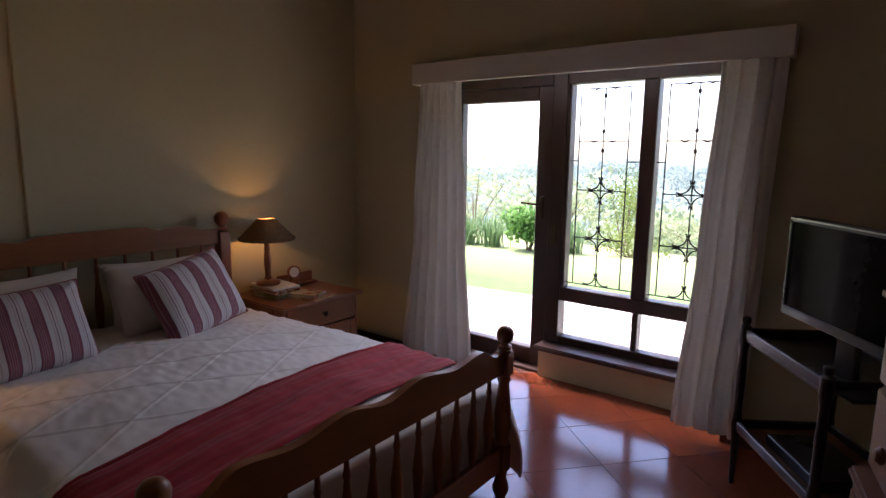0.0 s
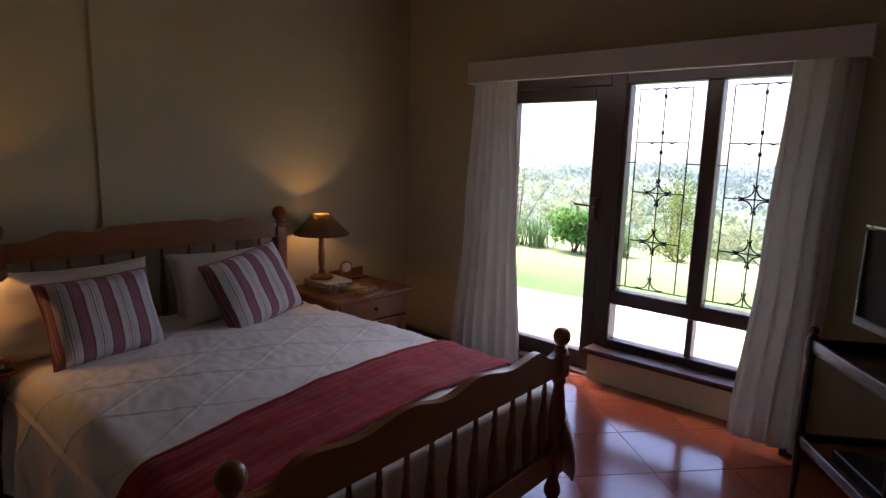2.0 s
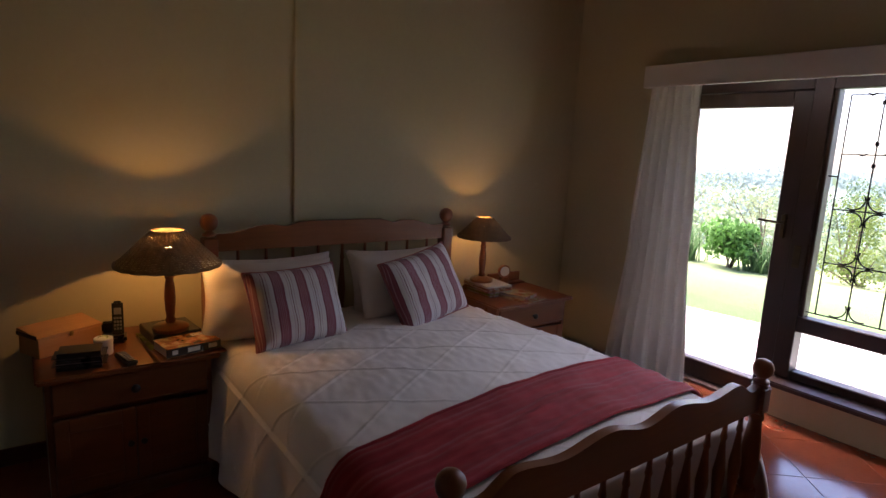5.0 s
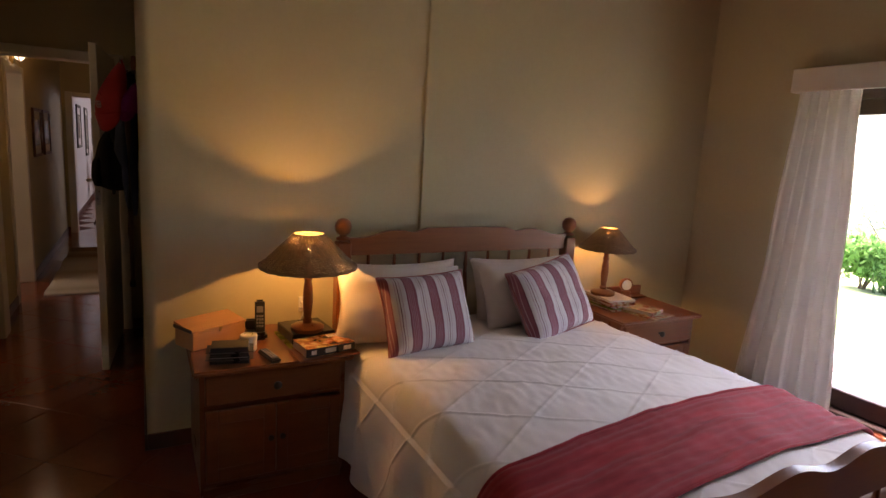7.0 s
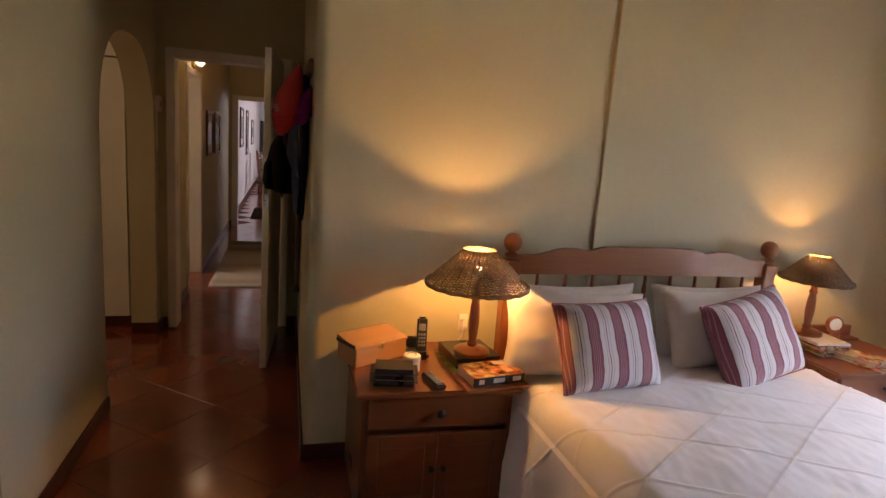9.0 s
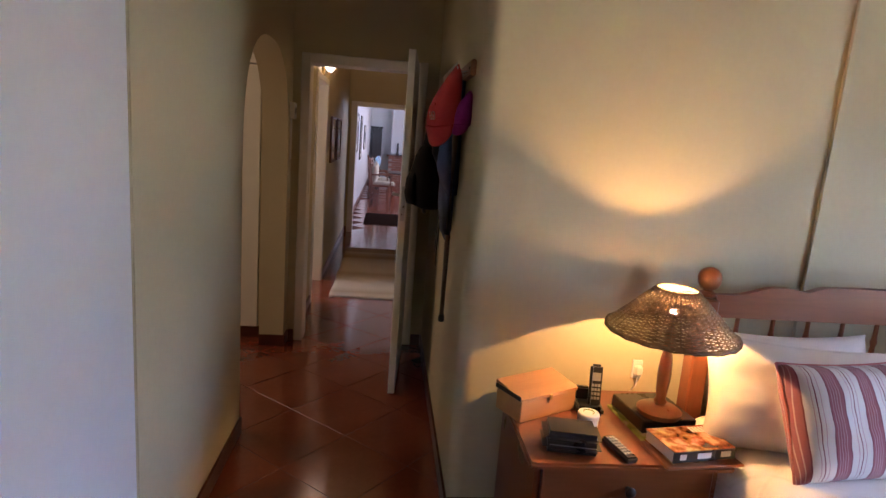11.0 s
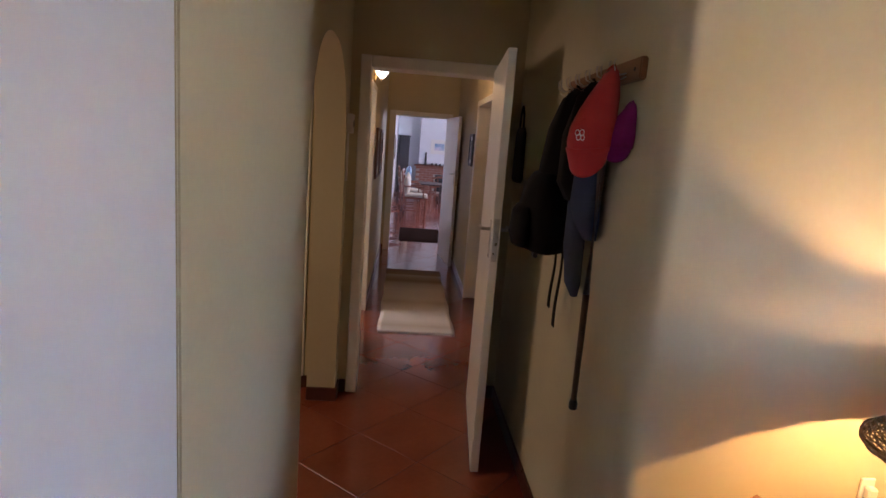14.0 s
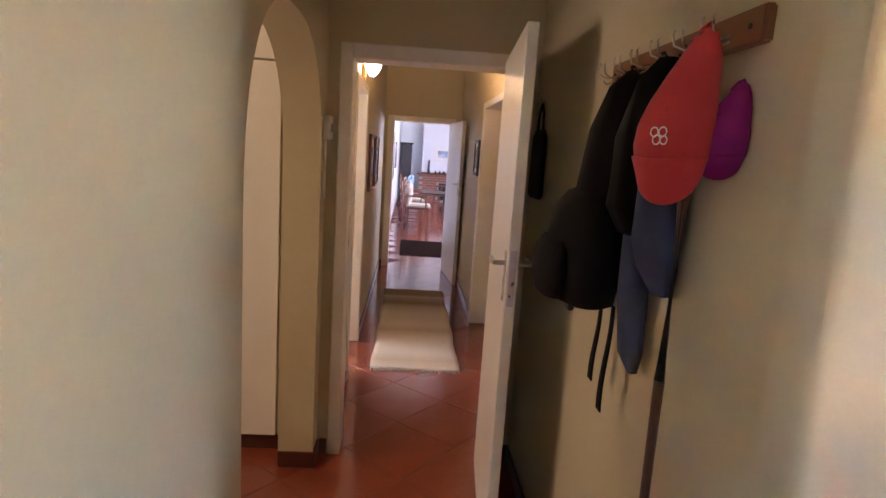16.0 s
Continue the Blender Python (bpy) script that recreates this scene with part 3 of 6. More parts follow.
win = tagged(new("window_1"), "dark varnished wooden window with wrought iron burglar bars", "window", kind="structure")
win.matrix_basis = FIT_WIN
part("window_frame", bars(B(), [(-0.978, -0.888, FY0, FY1, 0.66, 1.985), (-0.43, -0.35, FY0, FY1, 0.27, 2.103), (-1.455, -0.43, FY0, FY1, 1.985, 2.103),
                                (-1.455, -0.43, FY0, FY1, 0.567, 0.66), (-0.963, -0.925, FY0 + 0.01, FY1, 0.32, 0.567), (-1.455, -0.43, FY0, FY1, 0.27, 0.32),
                                (-1.455, -1.43, FY0 + 0.01, FY1, 0.66, 1.985)]), M["frame"], win)
for x0, x1, z0, z1 in ((-1.44, -0.97, 0.65, 1.99), (-0.895, -0.425, 0.65, 1.99), (-1.46, -0.96, 0.315, 0.57), (-0.93, -0.425, 0.315, 0.57)):
    p = part("pane", box(B(), x0, x1, 3.918, 3.922, z0, z1), M["glass"], win, "clear glass pane")
    p.visible_shadow = False
part("window_sill", box(B(), -1.56, -0.35, 3.70, FY0 + 0.04, 0.236, 0.269, 0.008, 2), M["frame"], win, "dark varnished wooden sill")


def burglar_bar(x0, x1, z0, z1):
    """Thin iron bars with scrolled crossings, hung just inside the glass."""
    g = thing("burglar_bar", FIT_WIN @ pose(0, 3.895, 0), "black wrought iron burglar bar with scrolled crossings in the window", "burglar bar", "burglar bars")
    w, h = x1 - x0, z1 - z0
    xl, xc, xr = x0 + 0.11 * w, x0 + 0.46 * w, x0 + 0.81 * w
    zz = lambda f: z1 - f * h
    r = 0.0042
    for x in (xl, xc, xr):
        part("upright", tube(B(), [(x, 0, zz(0.975)), (x, 0, zz(0.025))], r, 6), M["iron"], g)
    for f, a, b in ((0.025, xl, xr), (0.27, xl, xr), (0.505, xl, xr), (0.74, xl, xr), (0.975, x0, x1), (0.365, x0, xl), (0.365, xr, x1)):
        part("crossbar", tube(B(), [(a, 0, zz(f)), (b, 0, zz(f))], r, 6), M["iron"], g)
    for f, quarters in ((0.505, 4), (0.74, 4), (0.975, 2)):
        bm = B()
        for q in range(quarters):
            sx, sz = (1, -1)[q % 2], (1, 1, -1, -1)[q]
            c = Vector((xc + sx * 0.062, 0, zz(f) + sz * 0.062))
            pts = []
            for k in range(13):
                a = radians(-26 + 142 * k / 12)
                pts.append(c - Vector((sx * 0.055 * math.cos(a), 0.004, sz * 0.055 * math.sin(a))))
            tube(bm, pts, 0.0045, 6)
        part("scroll", bm, M["iron"], g)
    for f in (0.06, 0.225, 0.315):
        part("collar", box(B(), xc - 0.009, xc + 0.009, -0.009, 0.009, zz(f) - 0.012, zz(f) + 0.012, 0.003), M["iron"], g)
    for x in (xc - 0.06, xc + 0.06):
        for f in (0.27, 0.025):
            part("collar", tube(B(), [(x - 0.022, 0, zz(f) + 0.004), (x, 0, zz(f) - 0.006), (x + 0.022, 0, zz(f) + 0.004)], 0.006, 6), M["iron"], g)


burglar_bar(-1.43, -0.978, 0.66, 1.985)
burglar_bar(-0.888, -0.43, 0.66, 1.985)

pel = thing("pelmet", pose(0, 0, 0), "white painted box pelmet over the curtains", "pelmet")
part("front_board", box(B(), -2.492, -0.188, 3.53, 3.55, 2.005, 2.145, 0.004), M["white"], pel)
part("top_board", box(B(), -2.492, -0.188, 3.55, WY - 0.002, 2.127, 2.145, 0.003), M["white"], pel)
for x in (-2.492, -0.208):
    part("end_board", box(B(), x, x + 0.02, 3.55, WY - 0.002, 2.005, 2.127, 0.003), M["white"], pel)


def curtain(name, top, mid, bot, folds, seed, zb):
    """A gathered curtain; top, mid and bot give its two edges along the wall."""
    def edge(pair, k):
        return pair[k]

    def fn(u, v):
        z = 2.06 + (zb - 2.06) * v
        k = v * 2
        a, b = (top, mid) if k <= 1 else (mid, bot)
        f = k if k <= 1 else k - 1
        f = f * f * (3 - 2 * f)
        x0 = a[0] + (b[0] - a[0]) * f
        x1 = a[1] + (b[1] - a[1]) * f
        uu = u + 0.012 * math.sin(u * 13 + seed + v * 2.0) * (0.3 + v)
        wob = 0.4 * noise.noise(Vector((u * 4 + seed, v * 1.3, 0)))
        ph = 2 * math.pi * folds * uu + wob * 2
        amp = (0.023 + 0.024 * v) * (0.75 + 0.35 * noise.noise(Vector((u * 6, seed, v))))
        y = 3.588 - 0.022 * v + 0.75 * amp * math.sin(ph) + 0.25 * amp * math.sin(2 * ph + seed)
        zz = z + (0.012 * noise.noise(Vector((u * 5, seed, 0))) if v > 0.98 else 0)
        return Vector((x0 + (x1 - x0) * u + 0.25 * amp * math.cos(ph), y, zz))
    ob = single(name, sheet(B(), fn, 150, 60), M["curtain"], "off-white cotton curtain drawn aside and hanging to the floor", "curtain", group="curtains at the garden door", smooth=80)
    s = ob.modifiers.new("thick", 'SOLIDIFY')
    s.thickness = 0.003


curtain("curtain", (-2.470, -2.105), (-2.525, -2.04), (-2.615, -1.97), 6.5, 1.0, 0.07)
curtain("curtain", (-0.508, -0.215), (-0.548, -0.235), (-0.615, -0.265), 4.0, 4.0, 0.07)

# ---- bedside cabinets, lamps and what lies on them ----
def bedside_cabinet(m, label):
    """Front faces +x; the top's middle back edge is at the origin."""
    c = thing("bedside_cabinet", m, label, "bedside cabinet", "bedside cabinets")
    w = 0.62
    bm = B()
    box(bm, 0.02, 0.525, -w / 2, -w / 2 + 0.018, 0.03, 0.575)
    box(bm, 0.02, 0.525, w / 2 - 0.018, w / 2, 0.03, 0.575)
    box(bm, 0.02, 0.035, -w / 2 + 0.018, w / 2 - 0.018, 0.06, 0.575)
    box(bm, 0.035, 0.515, -w / 2 + 0.018, w / 2 - 0.018, 0.06, 0.08)
    box(bm, 0.035, 0.515, -w / 2 + 0.018, w / 2 - 0.018, 0.415, 0.428)
    part("body", bm, M["nswood"], c)
    part("top", box(B(), 0.0, 0.57, -w / 2 - 0.03, w / 2 + 0.03, 0.576, 0.60, 0.008, 2), M["nswood"], c)
    part("plinth", box(B(), 0.05, 0.535, -w / 2 + 0.01, w / 2 - 0.01, 0.0, 0.06, 0.004), M["nswood"], c)
    d = part("drawer", box(B(), 0.517, 0.540, -w / 2 + 0.022, w / 2 - 0.022, 0.435, 0.568, 0.005), M["nswood"], c)
    part("knob", lathe(B(), [(0.008, 0), (0.008, 0.012), (0.017, 0.02), (0.018, 0.028), (0.010, 0.036), (0, 0.038)], n=14), M["dark"], d, "dark turned wooden knob", m=pose(0.540, 0, 0.502, 0, 90, 0))
    for side in (-1, 1):
        a, b = sorted((side * 0.002, side * (w / 2 - 0.022)))
        bm = B()
        box(bm, 0.517, 0.540, a, a + 0.05, 0.085, 0.408, 0.003)
        box(bm, 0.517, 0.540, b - 0.05, b, 0.085, 0.408, 0.003)
        box(bm, 0.517, 0.540, a + 0.05, b - 0.05, 0.085, 0.145, 0.003)
        box(bm, 0.517, 0.540, a + 0.05, b - 0.05, 0.350, 0.408, 0.003)
        dd = part("cabinet_door", bm, M["nswood"], c)
        part("door_panel", box(B(), 0.520, 0.531, a + 0.048, b - 0.048, 0.143, 0.352), M["nswood"], dd)
        part("knob", lathe(B(), [(0.006, 0), (0.006, 0.01), (0.013, 0.016), (0.013, 0.022), (0, 0.028)], n=12), M["dark"], dd, "dark turned wooden knob", m=pose(0.540, side * 0.025, 0.26, 0, 90, 0))
    return c


cab = bedside_cabinet(pose(-3.145, 0.475, 0), "orange-brown pine bedside cabinet with one drawer and two doors")
copy_thing(cab, pose(-3.145, 2.79, 0))

M["wicker"] = make_mat("brown_wicker", (0.10, 0.060, 0.030), (0.23, 0.145, 0.080), 0.5, 40, 220, 0.3, dist=0.001)
M["lampwood"] = wood("turned_brown_lamp_wood", (0.20, 0.065, 0.022), (0.30, 0.105, 0.038), 0.3, 0.3, 2, 12)
M["bulb"] = glow("lit_warm_bulb", (1.0, 0.62, 0.26), 9.0)


def bedside_lamp(m, label, z0, r0=0.220, r1=0.070, up=0.053, down=0.097):
    """A turned lamp with a conical wicker shade; the origin is under its foot."""
    l = thing("bedside_lamp", m, label, "table lamp", "bedside lamps")
    part("base", lathe(B(), [(0.074, 0), (0.078, 0.006), (0.078, 0.018), (0.066, 0.026), (0.030, 0.032), (0.020, 0.036)], n=28), M["lampwood"], l)
    st = [(0.019, 0.034), (0.024, 0.045), (0.017, 0.055), (0.020, 0.075), (0.024, 0.12), (0.021, 0.165), (0.016, 0.19), (0.022, 0.20), (0.016, 0.21), (0.019, 0.235), (0.012, 0.25), (0.010, 0.262)]
    k = (z0 - 0.066) / 0.262
    st = [(r, 0.034 + (z - 0.034) * k) for r, z in st]
    part("stem", lathe(B(), st, n=18), M["lampwood"], l)
    part("socket", lathe(B(), [(0.014, z0 - 0.066), (0.016, z0 - 0.062), (0.016, z0 - 0.036), (0.010, z0 - 0.032)], n=14), M["brass"], l)
    zb = z0
    part("bulb", lathe(B(), [(0.009, zb - 0.033), (0.012, zb - 0.028), (0.010, zb - 0.020), (0.0, zb - 0.0165)], n=14), M["bulb"], l, "small lit bulb")
    # shade: upright ribs, the weave loose near the top, with coils woven in and out of them
    z_0, z_1 = zb - down, zb + up
    ribs, coils = 38, int(math.hypot(r0 - r1, up + down) / 0.0062)
    shade = part("shade", tube(B(), [(r1 * math.cos(a), r1 * math.sin(a), z_1) for a in [2 * math.pi * k / 40 for k in range(40)]], 0.004, 6, True), M["wicker"], l, "conical woven brown wicker shade")
    bm = B()
    for k in range(ribs):
        a = 2 * math.pi * k / ribs
        tube(bm, [(r0 * math.cos(a), r0 * math.sin(a), z_0), (r1 * math.cos(a), r1 * math.sin(a), z_1)], 0.0030, 5)
    part("ribs", bm, M["wicker"], shade)["kind"] = "stuff"
    bm = B()
    for c in range(coils):
        f = (c + 0.3) / coils
        loose = 0.78 < f < 0.92
        r, z = r0 + (r1 - r0) * f, z_0 + (z_1 - z_0) * f
        n = ribs * 4
        pts = []
        for k in range(n):
            a = 2 * math.pi * k / n
            rr = r + 0.0024 * math.cos(math.pi * (k / 4 + c))
            pts.append((rr * math.cos(a), rr * math.sin(a), z + 0.0008 * math.sin(k * 2.3 + c)))
        tube(bm, pts, 0.0023 if loose else 0.0031 - 0.0005 * ((c * 7) % 5) / 4, 5, True)
    part("weave", bm, M["wicker"], shade)["kind"] = "stuff"
    bm = B()
    for k in range(3):
        tube(bm, [((r0 + 0.003) * math.cos(a), (r0 + 0.003) * math.sin(a), z_0 - 0.004 + 0.005 * k + 0.002 * math.sin(a * 18 + k * 2)) for a in [2 * math.pi * j / 60 for j in range(60)]], 0.0035, 5, True)
    part("rim", bm, M["wicker"], shade)
    part("shade_ring", tube(B(), [(0, -r1, z_1 - 0.004), (0, -0.02, z_1 - 0.012), (0, 0.02, z_1 - 0.012), (0, r1, z_1 - 0.004)], 0.0010, 5), M["brass"], l)
    return l


bedside_lamp(pose(-2.83, 0.662, 0.657), "turned wooden lamp with a lit wicker shade on a box", 1.065 - 0.657)
bedside_lamp(pose(-2.96, 2.63, 0.671), "turned wooden lamp with a lit wicker shade on stacked magazines", 1.060 - 0.671, 0.175, 0.055, 0.042, 0.085)
# paper and printed covers
M["paper"] = make_mat("paper_pages", (0.55, 0.50, 0.42), (0.68, 0.63, 0.54), 0.8, 3, 400, 0.2, stretch=(1, 1, 12))


def printed(name, a, b, c, scale=14):
    """A glossy printed cover: three blotched colours."""
    m = bpy.data.materials.new(name)
    nt, N, L, P = nodes_of(m)
    tc = N.new("ShaderNodeTexCoord")
    v = N.new("ShaderNodeTexVoronoi")
    v.inputs["Scale"].default_value = scale
    n = N.new("ShaderNodeTexNoise")
    n.inputs["Scale"].default_value, n.inputs["Detail"].default_value = scale * 1.4, 6
    L.new(tc.outputs["Object"], v.inputs["Vector"])
    L.new(tc.outputs["Object"], n.inputs["Vector"])
    r = N.new("ShaderNodeValToRGB")
    e = r.color_ramp.elements
    e.new(0.5)
    for el, (p, col) in zip(e, ((0.36, a), (0.5, b), (0.62, c))):
        el.position, el.color = p, (*col, 1)
    L.new(n.outputs["Fac"], r.inputs[0])
    mx = N.new("ShaderNodeMix")
    mx.data_type, mx.blend_type = 'RGBA', 'MULTIPLY'
    mx.inputs["Factor"].default_value = 0.25
    L.new(r.outputs[0], mx.inputs["A"])
    L.new(v.outputs["Color"], mx.inputs["B"])
    L.new(mx.outputs["Result"], P.inputs["Base Color"])
    P.inputs["Roughness"].default_value = 0.25
    return m


M["cover"] = printed("photo_cover", (0.10, 0.028, 0.012), (0.42, 0.16, 0.05), (0.62, 0.42, 0.22), 16)
M["cover2"] = printed("magazine_cover", (0.50, 0.40, 0.30), (0.62, 0.52, 0.36), (0.40, 0.14, 0.06), 18)
M["green"] = printed("green_magazine_cover", (0.20, 0.26, 0.05), (0.36, 0.42, 0.10), (0.5, 0.5, 0.3), 12)
M["plainwhite"] = make_mat("white_plastic", (0.68, 0.66, 0.62), (0.76, 0.74, 0.70), 0.4, 6, 80, 0.03)
M["grey"] = make_mat("grey_rubber_keys", (0.22, 0.22, 0.22), (0.34, 0.34, 0.34), 0.6, 6, 80, 0.03)
M["lightwood"] = wood("pale_pine_box_wood", (0.42, 0.20, 0.075), (0.56, 0.30, 0.13), 0.4, 0.15, 1, 8)


def book(m, w, d, t, cover, label, category="book", bars_=True, spine=None):
    """Lies flat: w along x (spine to edge), d along y."""
    b = thing("book", m, label, category)
    part("front_cover", box(B(), -w / 2, w / 2, -d / 2, d / 2, t - 0.003, t, 0.001), cover, b)
    part("back_cover", box(B(), -w / 2, w / 2, -d / 2, d / 2, 0, 0.003, 0.001), cover, b)
    part("spine", box(B(), w / 2 - 0.003, w / 2 + 0.001, -d / 2, d / 2, 0.0032, t - 0.0032), spine or cover, b)
    part("pages", box(B(), -w / 2 + 0.004, w / 2 - 0.0035, -d / 2 + 0.004, d / 2 - 0.004, 0.0032, t - 0.0032), M["paper"], b, "cut white pages")
    if bars_:
        for k in range(5):
            bm = B()
            box(bm, -w * 0.42, -w * 0.20, d * (0.16 + 0.055 * k), d * (0.195 + 0.055 * k), t, t + 0.0006)
            part("title_bar", bm, M["plainwhite"], b)
        for k, (p, q) in enumerate(((-0.40, -0.30), (-0.12, 0.10), (0.26, 0.42))):
            bm = B()
            box(bm, w / 2 + 0.001, w / 2 + 0.0016, d * p, d * q, t * 0.3, t * 0.75)
            part("spine_bar", bm, M["plainwhite"], b)
    return b


# left-hand cabinet's things
Z = 0.601
bx = thing("wooden_box", pose(-2.955, 0.245, Z, 0, 0, 28), "pale pine box with a dark-edged sloping lid on the bedside cabinet", "box")
part("body", box(B(), -0.07, 0.07, -0.135, 0.135, 0, 0.080, 0.003), M["lightwood"], bx)
lid = slab(B(), [(-0.073, 0.081), (0.073, 0.081), (0.073, 0.090), (-0.073, 0.112)], lambda u, v, d: Vector((u, d, v)), -0.138, 0.138)
part("lid", lid, M["lightwood"], bx)
part("edge_strip", box(B(), -0.070, 0.070, -0.144, -0.1385, 0.083, 0.100, 0.002), M["dark"], bx, "dark stained edge")
part("clasp", box(B(), 0.0735, 0.077, -0.008, 0.008, 0.066, 0.089, 0.002), M["brass"], bx, "small brass clasp")

ph = thing("cordless_phone", pose(-2.945, 0.45, Z, 0, 0, -8), "black cordless phone standing in its charging cradle", "telephone")
part("cradle", box(B(), -0.045, 0.05, -0.055, 0.045, 0, 0.035, 0.01, 2), M["black"], ph)
part("cradle_back", box(B(), -0.045, -0.02, -0.055, 0.0, 0.035, 0.085, 0.006, 2), M["black"], ph)
hs = part("handset", box(B(), -0.012, 0.014, -0.023, 0.023, 0.0, 0.165, 0.009, 2), M["black"], ph, m=pose(0.012, 0.012, 0.02, 0, -10, 0))
part("screen", box(B(), 0.0142, 0.0152, -0.015, 0.015, 0.105, 0.135), M["grey"], hs, "grey display")
bm = B()
for r_ in range(4):
    for c_ in range(3):
        box(bm, 0.0142, 0.0165, -0.016 + 0.0115 * c_, -0.0075 + 0.0115 * c_, 0.035 + 0.016 * r_, 0.045 + 0.016 * r_)
part("keypad", bm, M["grey"], hs, "pale number keys")
jar = thing("white_jar", pose(-2.785, 0.386, Z), "small white jar with a printed lid", "jar")
part("body", lathe(B(), [(0.033, 0), (0.036, 0.004), (0.036, 0.048), (0.034, 0.052)], n=26), M["plainwhite"], jar)
part("lid", lathe(B(), [(0.037, 0.052), (0.0375, 0.056), (0.0375, 0.070), (0.034, 0.074), (0.0, 0.0745)], n=26), M["plainwhite"], jar)
part("printed_mark", tube(B(), [(0.018 * math.cos(a), 0.018 * math.sin(a), 0.0748) for a in [0.5 + 0.45 * k for k in range(10)]], 0.0016, 5), M["green"], jar, "green printed ring")
cs = thing("spectacle_case", pose(-2.69, 0.295, Z, 0, 0, -10), "soft black zipped case lying on the cabinet", "case")
part("body", box(B(), -0.07, 0.07, -0.095, 0.095, 0.0, 0.036, 0.017, 4), M["black"], cs)
part("lid", box(B(), -0.069, 0.069, -0.094, 0.094, 0.0295, 0.070, 0.019, 5), M["black"], cs)
part("zip", tube(B(), [(0.0695, -0.075, 0.033), (0.0695, 0.075, 0.033)], 0.0018, 5), M["grey"], cs)
rc = thing("remote_control", pose(-2.655, 0.452, Z, 0, 0, 12), "black remote control with grey keys", "remote control")
part("body", box(B(), -0.075, 0.075, -0.022, 0.022, 0.0, 0.022, 0.006, 2), M["black"], rc)
bm = B()
for r_ in range(7):
    for c_ in range(3):
        box(bm, -0.06 + 0.017 * r_, -0.05 + 0.017 * r_, -0.015 + 0.011 * c_, -0.007 + 0.011 * c_, 0.022, 0.0245)
part("keys", bm, M["grey"], rc, "grey rubber keys")
book(pose(-2.86, 0.655, Z, 0, 0, 5), 0.28, 0.21, 0.008, M["green"], "green magazine lying under the lamp's box", "magazine", False)
lb = single("black_box", box(B(), -0.11, 0.115, -0.105, 0.105, 0, 0.0475, 0.004), M["black"], "flat black box under the bedside lamp", "box", pose(-2.89, 0.67, Z + 0.008, 0, 0, 6))
single("wooden_tray", box(B(), -0.085, 0.085, -0.135, 0.145, 0, 0.010, 0.004), M["nswood"], "thin varnished wooden tray under the paperback", "tray", pose(-2.645, 0.69, Z, 0, 0, 6))
book(pose(-2.665, 0.695, Z + 0.0105, 0, 0, 10), 0.155, 0.235, 0.042, M["cover"], "thick paperback with a brown photo cover", "book", True, M["black"])

# far cabinet's things
for k, (a, t_, mm) in enumerate(((4, 0.010, "cover2"), (-3, 0.008, "green"), (6, 0.009, "cover2"), (-2, 0.014, "cover"), (3, 0.010, "cover2"), (-5, 0.012, "plainwhite"))):
    zz = Z + sum((0.010, 0.008, 0.009, 0.014, 0.010, 0.012)[:k]) + 0.0015 * k
    book(pose(-2.93, 2.66, zz, 0, 0, a), 0.27, 0.20, t_, M[mm], "magazine in the stack under the lamp", "magazine", False)
book(pose(-2.725, 2.77, Z, 0, 0, 12), 0.29, 0.22, 0.007, M["cover2"], "magazine with a pale cover on the cabinet", "magazine", False)
book(pose(-2.735, 2.76, Z + 0.008, 0, 0, 20), 0.20, 0.16, 0.022, M["cover2"], "small book with a yellow and red cover", "book", False)
tr = thing("letter_rack", pose(-3.09, 2.95, Z), "low varnished wooden gallery at the cabinet's back", "rack")
part("board", box(B(), -0.012, 0.012, -0.15, 0.15, 0, 0.075, 0.004), M["nswood"], tr)
part("foot", box(B(), -0.04, 0.07, -0.15, 0.15, 0, 0.012, 0.003), M["nswood"], tr, m=pose(0, 0, 0))
ck = thing("alarm_clock", pose(-3.00, 2.87, Z, 0, 0, -15), "small round wooden clock beside the lamp", "clock")
part("foot", box(B(), -0.02, 0.02, -0.03, 0.03, 0, 0.07, 0.004), M["lampwood"], ck)
part("case", lathe(B(), [(0.0, -0.018), (0.040, -0.018), (0.044, -0.012), (0.044, 0.012), (0.040, 0.016), (0.036, 0.012), (0.0, 0.012)], n=26), M["lampwood"], ck, m=pose(0, 0, 0.110, 0, 90, 0))
part("dial", lathe(B(), [(0.035, 0.0125), (0.035, 0.0135), (0, 0.0135)], n=22), M["plainwhite"], ck, "pale dial", m=pose(0, 0, 0.110, 0, 90, 0))

# ---- wall strips, sockets, skirting ----
def strip(name, x0, x1, y0, y1, z0, z1):
    return structure(name, box(B(), x0, x1, y0, y1, z0, z1, 0.004, 2), M["wall"], "cream painted cover strip running up the wall", "trim")


strip("trim_bed_wall", WX, WX + 0.016, 1.376, 1.406, 0.08, H)
strip("trim_south_wall", -2.610, -2.580, SY, SY + 0.014, 0.08, H)
# thin sheet that makes the wall paler and bluer on this side
structure("panel_south", box(B(), -2.579, 0.90, SY, SY + 0.008, 0.08, H), M["wall_white"], "thin paler, bluer panel beside the cover strip", "wall panel")
so = thing("wall_socket", pose(WX, 0.72, 0.69), "small white wall socket with a plug and cable", "socket")
part("plate", box(B(), 0, 0.010, -0.022, 0.022, -0.04, 0.04, 0.003), M["plainwhite"], so)
part("plug", box(B(), 0.010, 0.035, -0.015, 0.015, -0.02, 0.02, 0.005), M["plainwhite"], so)
part("cable", tube(B(), [(0.03, 0, -0.02), (0.035, -0.01, -0.06), (0.02, -0.03, -0.10)], 0.003, 6), M["plainwhite"], so)


